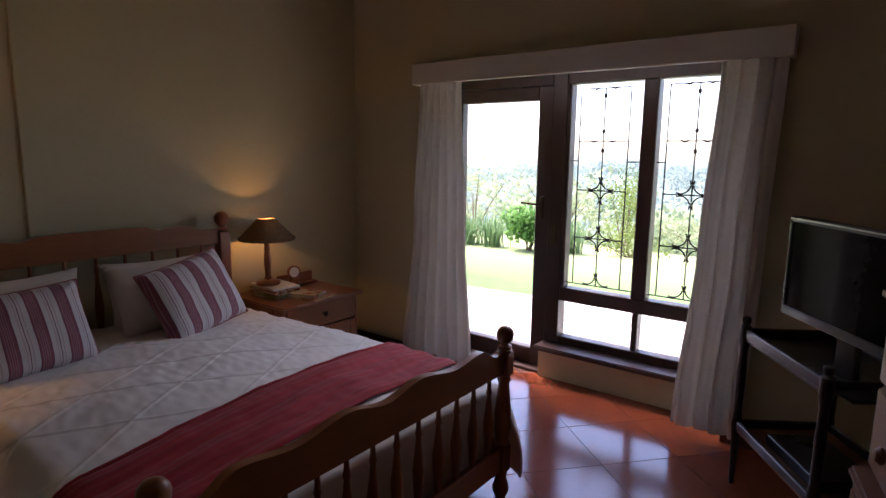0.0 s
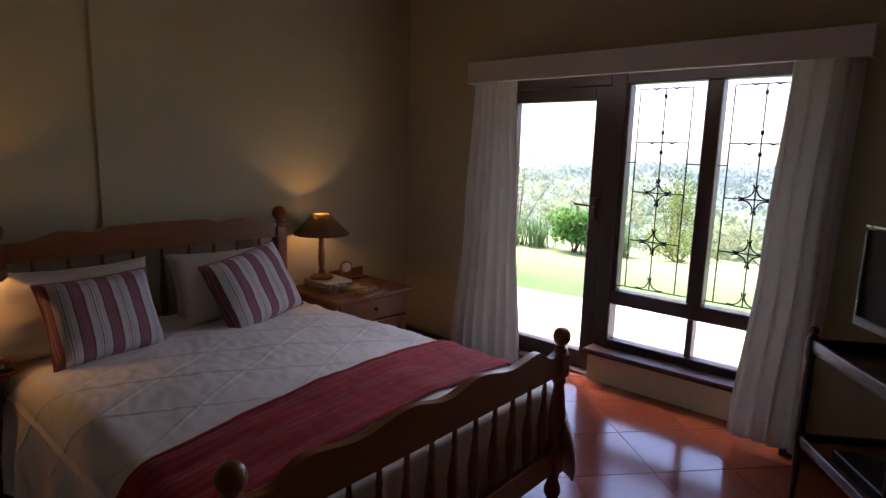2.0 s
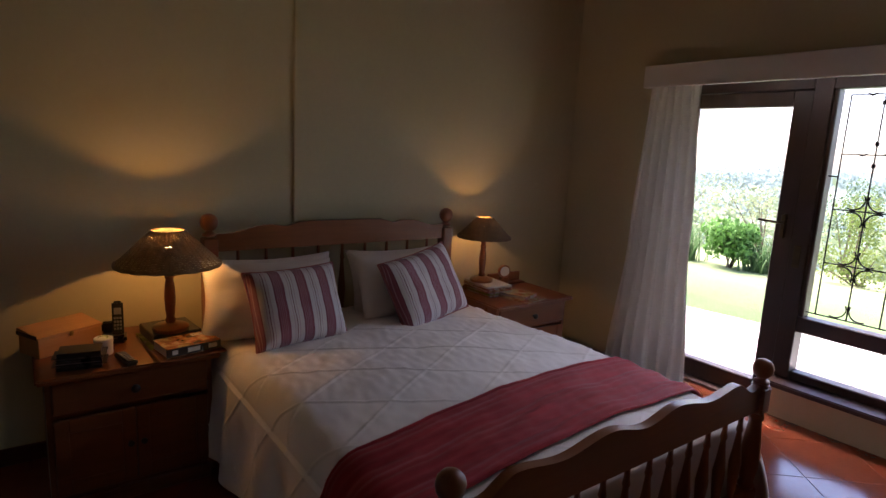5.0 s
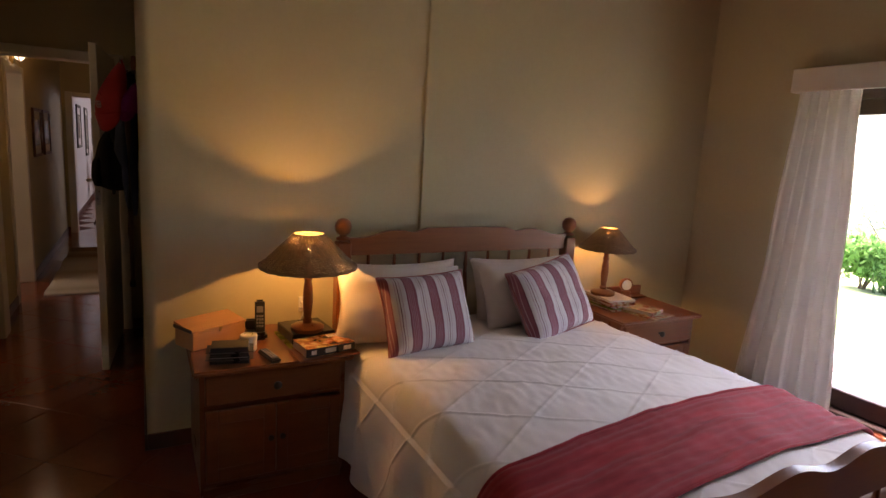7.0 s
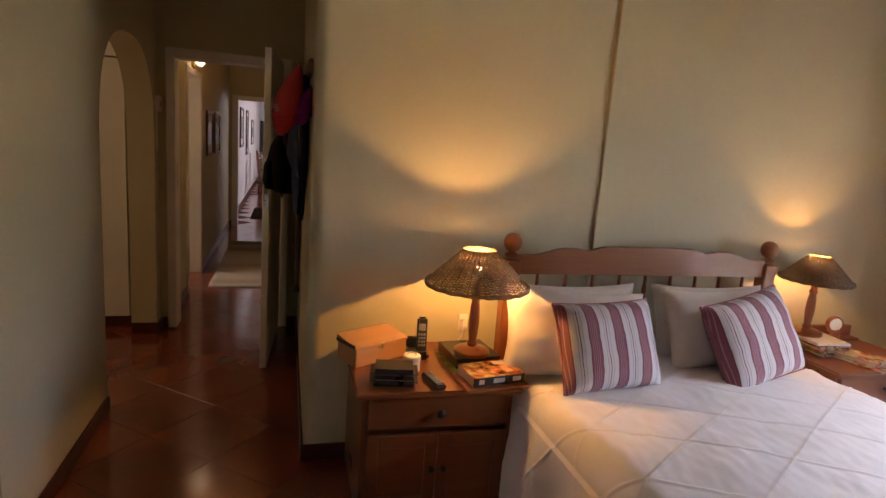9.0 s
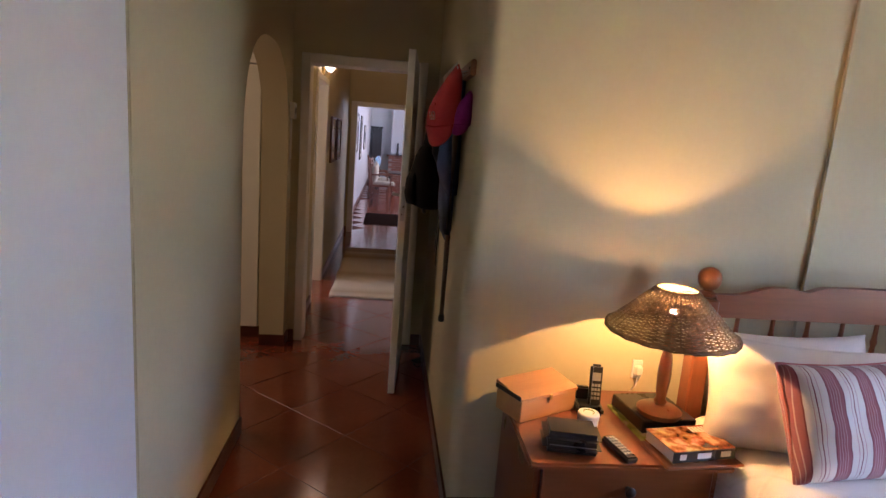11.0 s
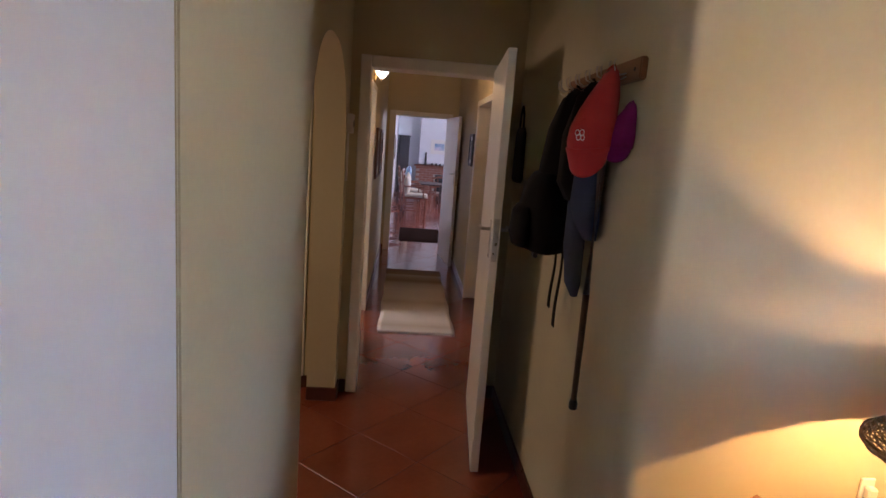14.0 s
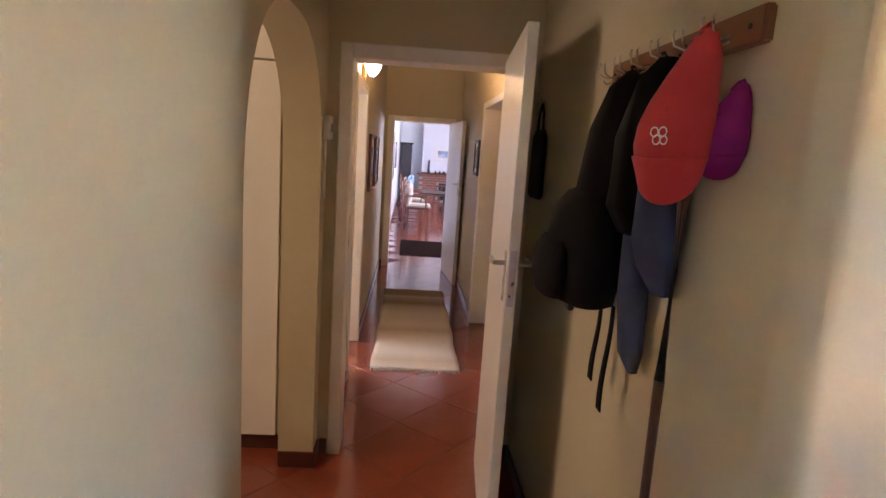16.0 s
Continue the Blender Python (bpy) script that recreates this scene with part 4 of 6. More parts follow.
def skirting(name, runs):
    """runs: x0, x1, y0, y1 of each straight stretch."""
    bm = B()
    for x0, x1, y0, y1 in runs:
        box(bm, x0, x1, y0, y1, 0, 0.085, 0.003)
    return structure(name, bm, M["skirt"], "dark red glazed skirting along the wall foot", "baseboard")


T = 0.012
skirting("baseboard_west", [(WX, WX + T, -0.03, WY)])
skirting("baseboard_north", [(WX + T, OX0, WY - T, WY), (OX1, 0.90, WY - T, WY)])
skirting("baseboard_south", [(AX0, -2.58, SY, SY + T), (-2.58, 0.90, SY + 0.008, SY + 0.008 + T), (DX + T, AX1 - T, SY, SY + T), (AX1, AX1 + T, SY - 0.17, SY + T)])
skirting("baseboard_entry", [(DX + 0.0, WX + T, -0.03 - T, -0.03), (DX, DX + T, -0.110, -0.03 - T), (DX, DX + T, SY + T, -0.99)])
skirting("baseboard_passage", [(PX1, -7.09, LY, LY + T), (-6.14, PX0, LY, LY + T), (PX1, -7.78, RY - T, RY), (-6.54, PX0, RY - T, RY), (PX1, PX1 + T, LY + T, -0.965)])
skirting("baseboard_dressing", [(-5.35, -5.35 + T, -3.4, -2.86)])
skirting("baseboard_living", [(LX, PX1 - 0.16, LY, LY + T)])

# ---- passage doors ----
def frame_set(name, label, boxes):
    ob = tagged(new(name), label, "door frame", kind="structure")
    for nm, b_ in boxes:
        part(nm, box(B(), *b_, 0.006), M["white"], ob)
    return ob


df1 = frame_set("door_frame_1", "white painted door frame", [
    ("jamb", (DX - 0.16, DX + 0.014, -0.985, -0.922, 0, 2.075)), ("jamb", (DX - 0.16, DX + 0.014, -0.178, -0.115, 0, 2.075)), ("head", (DX - 0.16, DX + 0.014, -0.922, -0.178, 2.005, 2.075))])
part("strike_plate", box(B(), DX - 0.075, DX - 0.045, -0.9215, -0.9195, 1.09, 1.25), M["steel"], df1, "steel strike plate")
frame_set("door_frame_2", "white painted door frame", [
    ("jamb", (PX1 - 0.16, PX1 + 0.014, -0.96, -0.87, 0, 2.03)), ("jamb", (PX1 - 0.16, PX1 + 0.014, -0.12, -0.06, 0, 2.03)), ("head", (PX1 - 0.16, PX1 + 0.014, -0.87, -0.12, 1.96, 2.03))])
frame_set("door_frame_3", "white painted frame of an open doorway", [
    ("jamb", (-7.085, -7.0, LY - 0.16, LY + 0.014, 0, 2.06)), ("jamb", (-6.23, -6.145, LY - 0.16, LY + 0.014, 0, 2.06)), ("head", (-7.0, -6.23, LY - 0.16, LY + 0.014, 2.0, 2.06))])
frame_set("door_frame_4", "white painted frame of an open doorway", [
    ("jamb", (-7.775, -7.68, RY - 0.014, RY + 0.16, 0, 2.06)), ("jamb", (-6.64, -6.545, RY - 0.014, RY + 0.16, 0, 2.06)), ("head", (-7.68, -6.64, RY - 0.014, RY + 0.16, 2.0, 2.06))])


def door_leaf(name, hinge, edge, z0, z1, label, side):
    """A flush leaf from its hinge line to its open edge."""
    hx, hy = hinge
    ang = math.degrees(math.atan2(edge[1] - hy, edge[0] - hx))
    w = math.hypot(edge[0] - hx, edge[1] - hy)
    d = tagged(new(name), label, "door", kind="structure")
    d.matrix_basis = pose(hx, hy, 0, 0, 0, ang)
    part("door_leaf", box(B(), 0, w, -0.02, 0.02, z0, z1, 0.003), M["white"], d)
    part("lock_plate", box(B(), w, w + 0.002, -0.012, 0.012, 1.08, 1.28), M["steel"], d, "steel lock plate in the door's edge")
    part("latch", box(B(), w + 0.002, w + 0.010, -0.008, 0.008, 1.19, 1.215, 0.002), M["steel"], d)
    for s in (-1, 1):
        hb = B()
        box(hb, w - 0.075, w - 0.035, s * 0.020, s * 0.025, 1.09, 1.27, 0.002)
        tube(hb, [(w - 0.055, s * 0.024, 1.225), (w - 0.055, s * 0.062, 1.225), (w - 0.075, s * 0.066, 1.225), (w - 0.165, s * 0.066, 1.222)], 0.009)
        part("handle", hb, M["steel"], d, "steel lever handle on a plate")
    return d


door_leaf("door_2", (-5.165, -0.192), (-4.305, -0.258), 0.01, 2.035, "white flush door standing open against the wall", 1)
door_leaf("door_3", (PX1 + 0.03, -0.125), (-9.23, -0.030), 0.005, 1.965, "white flush door standing open along the passage", 1)

# tall cupboard inside the arch
cu = thing("built_in_cupboard", pose(-5.35, -1.3, 0), "tall cream built-in cupboard seen through the arch", "cupboard")
part("cupboard_door", box(B(), 0.002, 0.15, -0.75, 0.045, 0.09, 1.965, 0.004), M["white"], cu)
part("cupboard_door", box(B(), 0.002, 0.15, -1.55, -0.755, 0.09, 1.965, 0.004), M["white"], cu)
part("top_box", box(B(), 0.002, 0.14, -1.55, 0.085, 1.975, H - 0.005, 0.004), M["white"], cu)
part("side_filler", box(B(), 0.002, 0.14, 0.050, 0.085, 0.09, 1.972, 0.002), M["wall"], cu)
part("plinth", box(B(), 0.002, 0.12, -1.55, 0.085, 0.0, 0.088), M["skirt"], cu)
th = thing("intercom", pose(-5.125, SY, 1.675), "small white wall intercom with a cord beside the door", "intercom")
part("box", box(B(), -0.045, 0.045, 0, 0.035, -0.055, 0.055, 0.006), M["plainwhite"], th)
part("switch", box(B(), 0.01, 0.03, 0.035, 0.042, -0.02, 0.02, 0.003), M["grey"], th)
part("cord_cover", box(B(), -0.012, 0.012, 0, 0.012, -0.33, -0.056, 0.003), M["plainwhite"], th)

# ---- coat rack and what hangs on it ----
HY = -0.03
M["rackwood"] = wood("brown_rack_wood", (0.17, 0.065, 0.025), (0.27, 0.11, 0.045), 0.4, 0.2, 0, 9)
rk = thing("coat_rack", pose(-3.72, HY, 1.852), "brown wooden coat rack with silver double hooks on the wall", "coat rack")
part("board", box(B(), -0.375, 0.375, -0.022, 0, -0.032, 0.032, 0.004, 2), M["rackwood"], rk)
hook_x = (-0.33, -0.21, -0.09, 0.03, 0.15, 0.27)
for hx in hook_x:
    bm = B()
    for s in (-1, 1):
        tube(bm, [(hx, -0.022, -0.005), (hx + s * 0.010, -0.045, -0.012), (hx + s * 0.020, -0.065, -0.002), (hx + s * 0.022, -0.070, 0.020), (hx + s * 0.022, -0.066, 0.030)], 0.0026, 6)
    tube(bm, [(hx, -0.022, -0.015), (hx, -0.05, -0.030), (hx, -0.062, -0.020)], 0.0026, 6)
    part("hook", bm, M["steel"], rk, "bent silver hook")
for sx in (-0.35, 0.335):
    part("screw", lathe(B(), [(0.006, 0), (0.005, 0.003), (0, 0.004)], n=10), M["dark"], rk, m=pose(sx, -0.022, 0.0, 90, 0, 0))


def loft(bm, rows, n=24, seed=0.0, rough=0.0):
    """rows: z, centre x, centre y, half width, half depth."""
    rings = []
    for z, cx, cy, hw, hd in rows:
        ring = []
        for k in range(n):
            a = 2 * math.pi * k / n
            w = 1 + rough * noise.noise(Vector((math.cos(a) * 1.8 + seed, math.sin(a) * 1.8, z * 9)))
            ring.append(bm.verts.new((cx + hw * math.cos(a) * w, cy + hd * math.sin(a) * w, z)))
        rings.append(ring)
    for a, b in zip(rings, rings[1:]):
        for k in range(n):
            bm.faces.new((a[k], a[(k + 1) % n], b[(k + 1) % n], b[k]))
    bm.faces.new(rings[0])
    bm.faces.new(rings[-1][::-1])
    return bm


def cap(m, mat_, label, logo):
    """A baseball cap hung by its strap: crown in front of the wall (towards -y), brim down."""
    c = thing("baseball_cap", m, label, "cap", "caps on the coat rack")
    part("crown", loft(B(), [(0.190, 0.046, 0.045, 0.008, 0.006), (0.180, 0.045, 0.042, 0.022, 0.016), (0.145, 0.040, 0.030, 0.040, 0.034), (0.10, 0.028, 0.018, 0.060, 0.048), (0.05, 0.012, 0.008, 0.078, 0.060),
                             (0.0, 0.002, 0.0, 0.090, 0.068), (-0.045, -0.002, -0.004, 0.092, 0.069), (-0.075, 0, -0.006, 0.088, 0.066), (-0.085, 0, -0.006, 0.078, 0.055)], 28, 2.0, 0.06), mat_, c, smooth=80)
    bm = B()
    def brim(u, v):
        a = math.pi * (0.08 + 0.84 * u)
        rr = 0.55 + 0.45 * v
        return Vector((-0.089 * math.cos(a) * (1 - 0.16 * v), -0.020 - 0.053 * math.sin(a) * (1 - 0.22 * v) + 0.006 * v, -0.070 - 0.090 * v * math.sin(a) ** 0.6 + 0.004 * math.cos(a * 2)))
    sheet(bm, brim, 24, 8)
    b = part("brim", bm, mat_, c, smooth=80)
    s = b.modifiers.new("thick", 'SOLIDIFY')
    s.thickness = 0.004
    part("strap", tube(B(), [(0.01, 0.035, 0.16), (0.03, 0.05, 0.19), (0.045, 0.052, 0.20), (0.06, 0.045, 0.17)], 0.006, 6), mat_, c)
    part("button", lathe(B(), [(0.006, 0), (0.005, 0.004), (0, 0.005)], n=10), mat_, c, m=pose(0.0, -0.073, 0.02, 90, 0, 0))
    if logo:
        bm = B()
        for dx, dz, r in ((-0.010, 0.008, 0.009), (0.010, 0.008, 0.009), (-0.004, -0.007, 0.009), (0.013, -0.008, 0.008)):
            tube(bm, [(dx + r * math.cos(a), 0, dz + r * math.sin(a)) for a in [2 * math.pi * k / 14 for k in range(14)]], 0.0016, 5, True)
        part("embroidered_mark", bm, M["plainwhite"], c, "white embroidered rings", m=pose(-0.010, -0.080, -0.030, 0, 0, -6))
    return c


M["redcloth"] = make_mat("faded_coral_red_cotton", (0.40, 0.032, 0.034), (0.50, 0.052, 0.050), 0.85, 9, 300, 0.2, sheen=0.1)
M["purple"] = make_mat("bright_magenta_cotton", (0.18, 0.010, 0.12), (0.26, 0.018, 0.18), 0.85, 9, 300, 0.2)
M["blackcloth"] = make_mat("black_nylon", (0.004, 0.004, 0.005), (0.010, 0.010, 0.012), 0.8, 9, 260, 0.25)
M["bluecloth"] = make_mat("slate_blue_fleece", (0.045, 0.058, 0.105), (0.075, 0.092, 0.155), 0.95, 9, 300, 0.3)
for cloth in ("redcloth", "purple", "blackcloth", "bluecloth"):
    M[cloth].node_tree.nodes["Principled BSDF"].inputs["Specular IOR Level"].default_value = 0.1
M["stick"] = wood("dark_brown_stick_wood", (0.055, 0.022, 0.012), (0.10, 0.042, 0.020), 0.4, 0.2, 2, 9)
cap(pose(-3.435, -0.140, 1.682, 0, 0, 48) @ pose(0, 0, 0, 0, -3, 0) @ Matrix.Diagonal((0.78, 0.86, 0.92, 1)), M["redcloth"], "faded red baseball cap hung on the coat rack", True)
cap(pose(-3.395, -0.070, 1.665, 0, 0, 60) @ Matrix.Scale(0.50, 4), M["purple"], "bright magenta cap hung behind the red cap", False)

bp_ = thing("backpack", pose(-3.92, -0.14, 1.33), "black nylon backpack hung by its straps on the coat rack", "backpack")
part("body", loft(B(), [(-0.115, 0.02, 0, 0.09, 0.05), (-0.10, 0.01, 0, 0.15, 0.085), (-0.03, 0, 0, 0.185, 0.10), (0.06, 0, 0, 0.185, 0.10), (0.14, 0.02, 0, 0.165, 0.085), (0.19, 0.04, 0, 0.12, 0.06), (0.205, 0.05, 0, 0.07, 0.03)], 30, 1.0, 0.10), M["blackcloth"], bp_, smooth=80)
part("front_pocket", loft(B(), [(-0.095, 0.0, -0.085, 0.09, 0.03), (-0.05, 0, -0.092, 0.125, 0.035), (0.03, 0, -0.09, 0.12, 0.03), (0.06, 0, -0.085, 0.09, 0.02)], 24, 4.0, 0.08), M["blackcloth"], bp_, smooth=80)
M["bluetag"] = make_mat("blue_woven_tag", (0.03, 0.08, 0.35), (0.05, 0.12, 0.45), 0.7, 20, 200, 0.1)
part("tag", box(B(), -0.15, -0.11, -0.098, -0.090, -0.055, -0.030, 0.003), M["bluetag"], bp_, "small blue woven tag")
part("grab_loop", tube(B(), [(0.02, 0.02, 0.20), (0.03, 0.03, 0.36), (0.05, 0.045, 0.48), (0.08, 0.03, 0.36), (0.09, 0.02, 0.20)], 0.010, 6), M["blackcloth"], bp_)
for k, (sx, ln) in enumerate(((0.06, 0.335), (0.15, 0.385))):
    bm = B()
    def ribbon(u, v, sx=sx, ln=ln):
        return Vector((sx + 0.018 * (u - 0.5) * 2 * (0.6 + 0.4 * v) - 0.02 * v + 0.003 * math.sin(v * 5 + k), 0.05 + 0.002 * math.sin(v * 6), -0.09 - (ln - 0.09) * v))
    sheet(bm, ribbon, 3, 18)
    r_ = part("loose_strap", bm, M["blackcloth"], bp_)
    s_ = r_.modifiers.new("thick", 'SOLIDIFY')
    s_.thickness = 0.003
part("buckle", box(B(), -0.02, 0.02, -0.03, -0.012, -0.145, -0.118, 0.004), M["black"], bp_)


def garment(name, x, top, rows, mat_, label, category, seed):
    """A garment bunched on a hook: rows of drop, half width, half depth."""
    t = thing(name, pose(x, HY - 0.005, top), label, category, "clothes on the coat rack")
    part("body", loft(B(), [(-d, 0.01 * math.sin(d * 9 + seed), -max(hd, 0.02) - 0.004, hw, hd) for d, hw, hd in rows], 30, seed, 0.22), mat_, t, smooth=80)
    part("hanging_loop", tube(B(), [(-0.012, -0.03, -0.01), (-0.008, -0.045, 0.012), (0.008, -0.045, 0.012), (0.012, -0.03, -0.01)], 0.003, 6), mat_, t)


garment("jacket", -3.86, 1.835, [(0.0, 0.03, 0.025), (0.04, 0.06, 0.045), (0.15, 0.09, 0.065), (0.32, 0.11, 0.075), (0.46, 0.12, 0.07), (0.50, 0.10, 0.05)], M["blackcloth"], "black jacket hung on the coat rack", "jacket", 0.4)
garment("waistcoat", -3.68, 1.84, [(0.0, 0.025, 0.025), (0.05, 0.05, 0.045), (0.18, 0.075, 0.06), (0.34, 0.08, 0.06), (0.40, 0.065, 0.045)], M["blackcloth"], "dark waistcoat bunched on a hook", "waistcoat", 2.4)
garment("fleece_top", -3.585, 1.82, [(0.0, 0.025, 0.02), (0.06, 0.04, 0.035), (0.20, 0.058, 0.045), (0.38, 0.062, 0.048), (0.44, 0.052, 0.040), (0.50, 0.030, 0.022)], M["bluecloth"], "slate blue fleece top hung under the caps", "garment", 3.4)
garment("scarf", -3.695, 1.825, [(0.0, 0.02, 0.02), (0.08, 0.035, 0.03), (0.30, 0.040, 0.035), (0.55, 0.042, 0.036), (0.68, 0.036, 0.03), (0.73, 0.015, 0.012)], M["bluecloth"], "slate blue fleece scarf hanging long from the rack", "scarf", 1.4)
M["yellow"] = make_mat("yellow_key_tag", (0.50, 0.36, 0.03), (0.60, 0.45, 0.06), 0.5, 20, 200, 0.1)
single("key_tag", tube(B(), [(0.018 * math.cos(a), 0, 0.014 * math.sin(a)) for a in [2 * math.pi * k / 12 for k in range(12)]], 0.004, 6, True), M["yellow"], "yellow loop tag hanging at the scarf", "tag", pose(-3.67, HY - 0.11, 1.60))
st_ = thing("walking_stick", pose(-3.495, HY - 0.045, 0.75), "dark brown wooden walking stick hung on the rack", "walking stick")
part("shaft", tube(B(), [(0, 0, 0.03), (-0.004, 0, 0.4), (-0.002, 0, 0.8), (0, 0, 1.0)], [0.010, 0.0115, 0.013, 0.013], 10), M["stick"], st_)
part("ferrule", lathe(B(), [(0.013, 0), (0.015, 0.004), (0.015, 0.022), (0.011, 0.034)], n=12), M["black"], st_, "black rubber tip")
part("crook", tube(B(), [(0, 0, 1.0), (0.0, -0.01, 1.05), (0.02, -0.03, 1.085), (0.05, -0.03, 1.09), (0.075, -0.02, 1.06)], 0.013, 10), M["stick"], st_)
bg = thing("flat_bag", pose(-5.04, HY - 0.015, 1.415), "dark flat bag with a loop handle hung behind the door", "bag")
part("body", loft(B(), [(0, 0, 0, 0.11, 0.012), (0.02, 0, 0, 0.13, 0.022), (0.28, 0, 0, 0.12, 0.018), (0.31, 0, 0, 0.10, 0.008)], 20, 1.0, 0.05), M["blackcloth"], bg)
part("loop_handle", tube(B(), [(-0.05, 0, 0.30), (-0.045, 0, 0.38), (0, 0, 0.43), (0.045, 0, 0.38), (0.05, 0, 0.30)], 0.006, 6), M["blackcloth"], bg)
part("hook", tube(B(), [(0, 0.014, 0.44), (0, -0.01, 0.43), (0, -0.012, 0.45)], 0.004, 6), M["steel"], bg)

# ---- passage: lamp, pictures, rugs ----
wl = thing("wall_lamp", pose(-6.50, LY, 2.145), "brass wall lamp with a frosted glass bowl, lit", "wall lamp")
part("bracket", box(B(), -0.012, 0.012, 0, 0.03, -0.10, 0.06, 0.003), M["brass"], wl)
M["frost"] = glow("lit_frosted_glass", (1.0, 0.80, 0.50), 0.3)
bm = lathe(B(), [(0.0, -0.105), (0.02, -0.100), (0.052, -0.065), (0.078, -0.015), (0.088, 0.025), (0.084, 0.026), (0.074, -0.015), (0.048, -0.062), (0.0, -0.098)], n=26)
part("glass_bowl", bm, M["frost"], wl, "frosted glass bowl", m=pose(0, 0.075, 0) @ Matrix.Scale(0.68, 4))
part("strap", tube(B(), [(0, 0.012, 0.035), (0.062, 0.062, 0.022), (0.052, 0.070, -0.030), (0.018, 0.075, -0.075)], 0.006, 6), M["brass"], wl, "dark brass strap")
part("finial", lathe(B(), [(0, -0.135), (0.010, -0.125), (0.006, -0.110), (0.012, -0.102)], n=12), M["brass"], wl, m=pose(0, 0.075, 0) @ Matrix.Scale(0.68, 4))
M["picframe"] = wood("brown_picture_frame", (0.085, 0.032, 0.016), (0.14, 0.055, 0.026), 0.4, 0.2, 2, 10)
M["mount"] = make_mat("white_picture_mount", (0.66, 0.64, 0.60), (0.72, 0.70, 0.66), 0.7, 5, 90, 0.03)
M["print"] = printed("faded_landscape_print", (0.26, 0.22, 0.17), (0.42, 0.38, 0.32), (0.56, 0.53, 0.48), 9)
M["sea"] = printed("blue_seascape_print", (0.10, 0.24, 0.34), (0.34, 0.50, 0.56), (0.62, 0.66, 0.64), 3)


def picture(m, w, h, art, label, frame_w=0.03, fm="picframe", group=""):
    """Hangs in its own x-z plane, facing -y... turned by m."""
    p = thing("framed_picture", m, label, "picture", group)
    fr_ = B()
    for b_ in ((-w / 2, w / 2, h / 2 - frame_w, h / 2), (-w / 2, w / 2, -h / 2, -h / 2 + frame_w), (-w / 2, -w / 2 + frame_w, -h / 2 + frame_w, h / 2 - frame_w), (w / 2 - frame_w, w / 2, -h / 2 + frame_w, h / 2 - frame_w)):
        box(fr_, b_[0], b_[1], -0.025, -0.001, b_[2], b_[3], 0.003)
    part("frame", fr_, M[fm], p)
    part("mount", box(B(), -w / 2 + frame_w, w / 2 - frame_w, -0.012, -0.004, -h / 2 + frame_w, h / 2 - frame_w), M["mount"], p, "white card mount")
    k = 0.22 * w
    part("print", box(B(), -w / 2 + k, w / 2 - k, -0.0135, -0.0121, -h / 2 + k, h / 2 - k), M[art], p, "printed picture")
    return p


picture(pose(-7.72, LY, 1.46, 0, 0, 180), 0.52, 0.50, "print", "brown framed picture with a white mount on the passage wall", 0.03, "picframe", "passage pictures")
picture(pose(-8.42, LY, 1.46, 0, 0, 180), 0.52, 0.50, "print", "brown framed picture with a white mount on the passage wall", 0.03, "picframe", "passage pictures")
picture(pose(-8.05, RY, 1.56), 0.30, 0.34, "print", "small dark framed picture on the passage wall", 0.03, "dark")


def band_mat(name, stops, axis="X"):
    m = bpy.data.materials.new(name)
    nt, N, L, P = nodes_of(m)
    tc = N.new("ShaderNodeTexCoord")
    sp = N.new("ShaderNodeSeparateXYZ")
    L.new(tc.outputs["Generated"], sp.inputs[0])
    rp = N.new("ShaderNodeValToRGB")
    e = rp.color_ramp.elements
    while len(e) < len(stops):
        e.new(0.5)
    for el, (p, c) in zip(e, stops):
        el.position = p
    for el, (p, c) in zip(e, stops):
        el.color = (*c, 1)
    nz = N.new("ShaderNodeTexNoise")
    nz.inputs["Scale"].default_value, nz.inputs["Detail"].default_value = 160, 3
    L.new(tc.outputs["Object"], nz.inputs["Vector"])
    L.new(sp.outputs[axis], rp.inputs[0])
    mx = N.new("ShaderNodeMix")
    mx.data_type, mx.blend_type = 'RGBA', 'MULTIPLY'
    mx.inputs["Factor"].default_value = 0.5
    L.new(rp.outputs[0], mx.inputs["A"])
    L.new(nz.outputs["Color"], mx.inputs["B"])
    L.new(mx.outputs["Result"], P.inputs["Base Color"])
    P.inputs["Roughness"].default_value = 0.95
    b = N.new("ShaderNodeBump")
    b.inputs["Strength"].default_value, b.inputs["Distance"].default_value = 0.5, 0.003
    L.new(nz.outputs["Fac"], b.inputs["Height"])
    L.new(b.outputs[0], P.inputs["Normal"])
    return m


cr, bg_, br = (0.80, 0.74, 0.66), (0.62, 0.53, 0.42), (0.36, 0.26, 0.18)
M["rug"] = band_mat("cream_and_beige_banded_wool", [(0.0, br), (0.10, br), (0.13, bg_), (0.24, br), (0.30, bg_), (0.40, cr), (0.55, cr), (0.62, bg_), (0.70, cr), (0.86, cr), (0.93, bg_), (1.0, cr)])
rg = thing("passage_rug", pose(-6.41, -0.515, 0), "cream and beige banded wool runner rug on the tiles", "rug")
bm = sheet(B(), lambda u, v: Vector((-2.44 * u, (v - 0.5) * 0.66 + 0.006 * math.sin(u * 22) * (1 if v > 0.5 else -1), 0.013 + 0.002 * math.sin(u * 40) + 0.002 * noise.noise(Vector((u * 20, v * 5, 0))))), 90, 16)
r_ = part("weave", bm, M["rug"], rg, smooth=80)
s_ = r_.modifiers.new("thick", 'SOLIDIFY')
s_.thickness = 0.010
s_.offset = 1
bm = B()
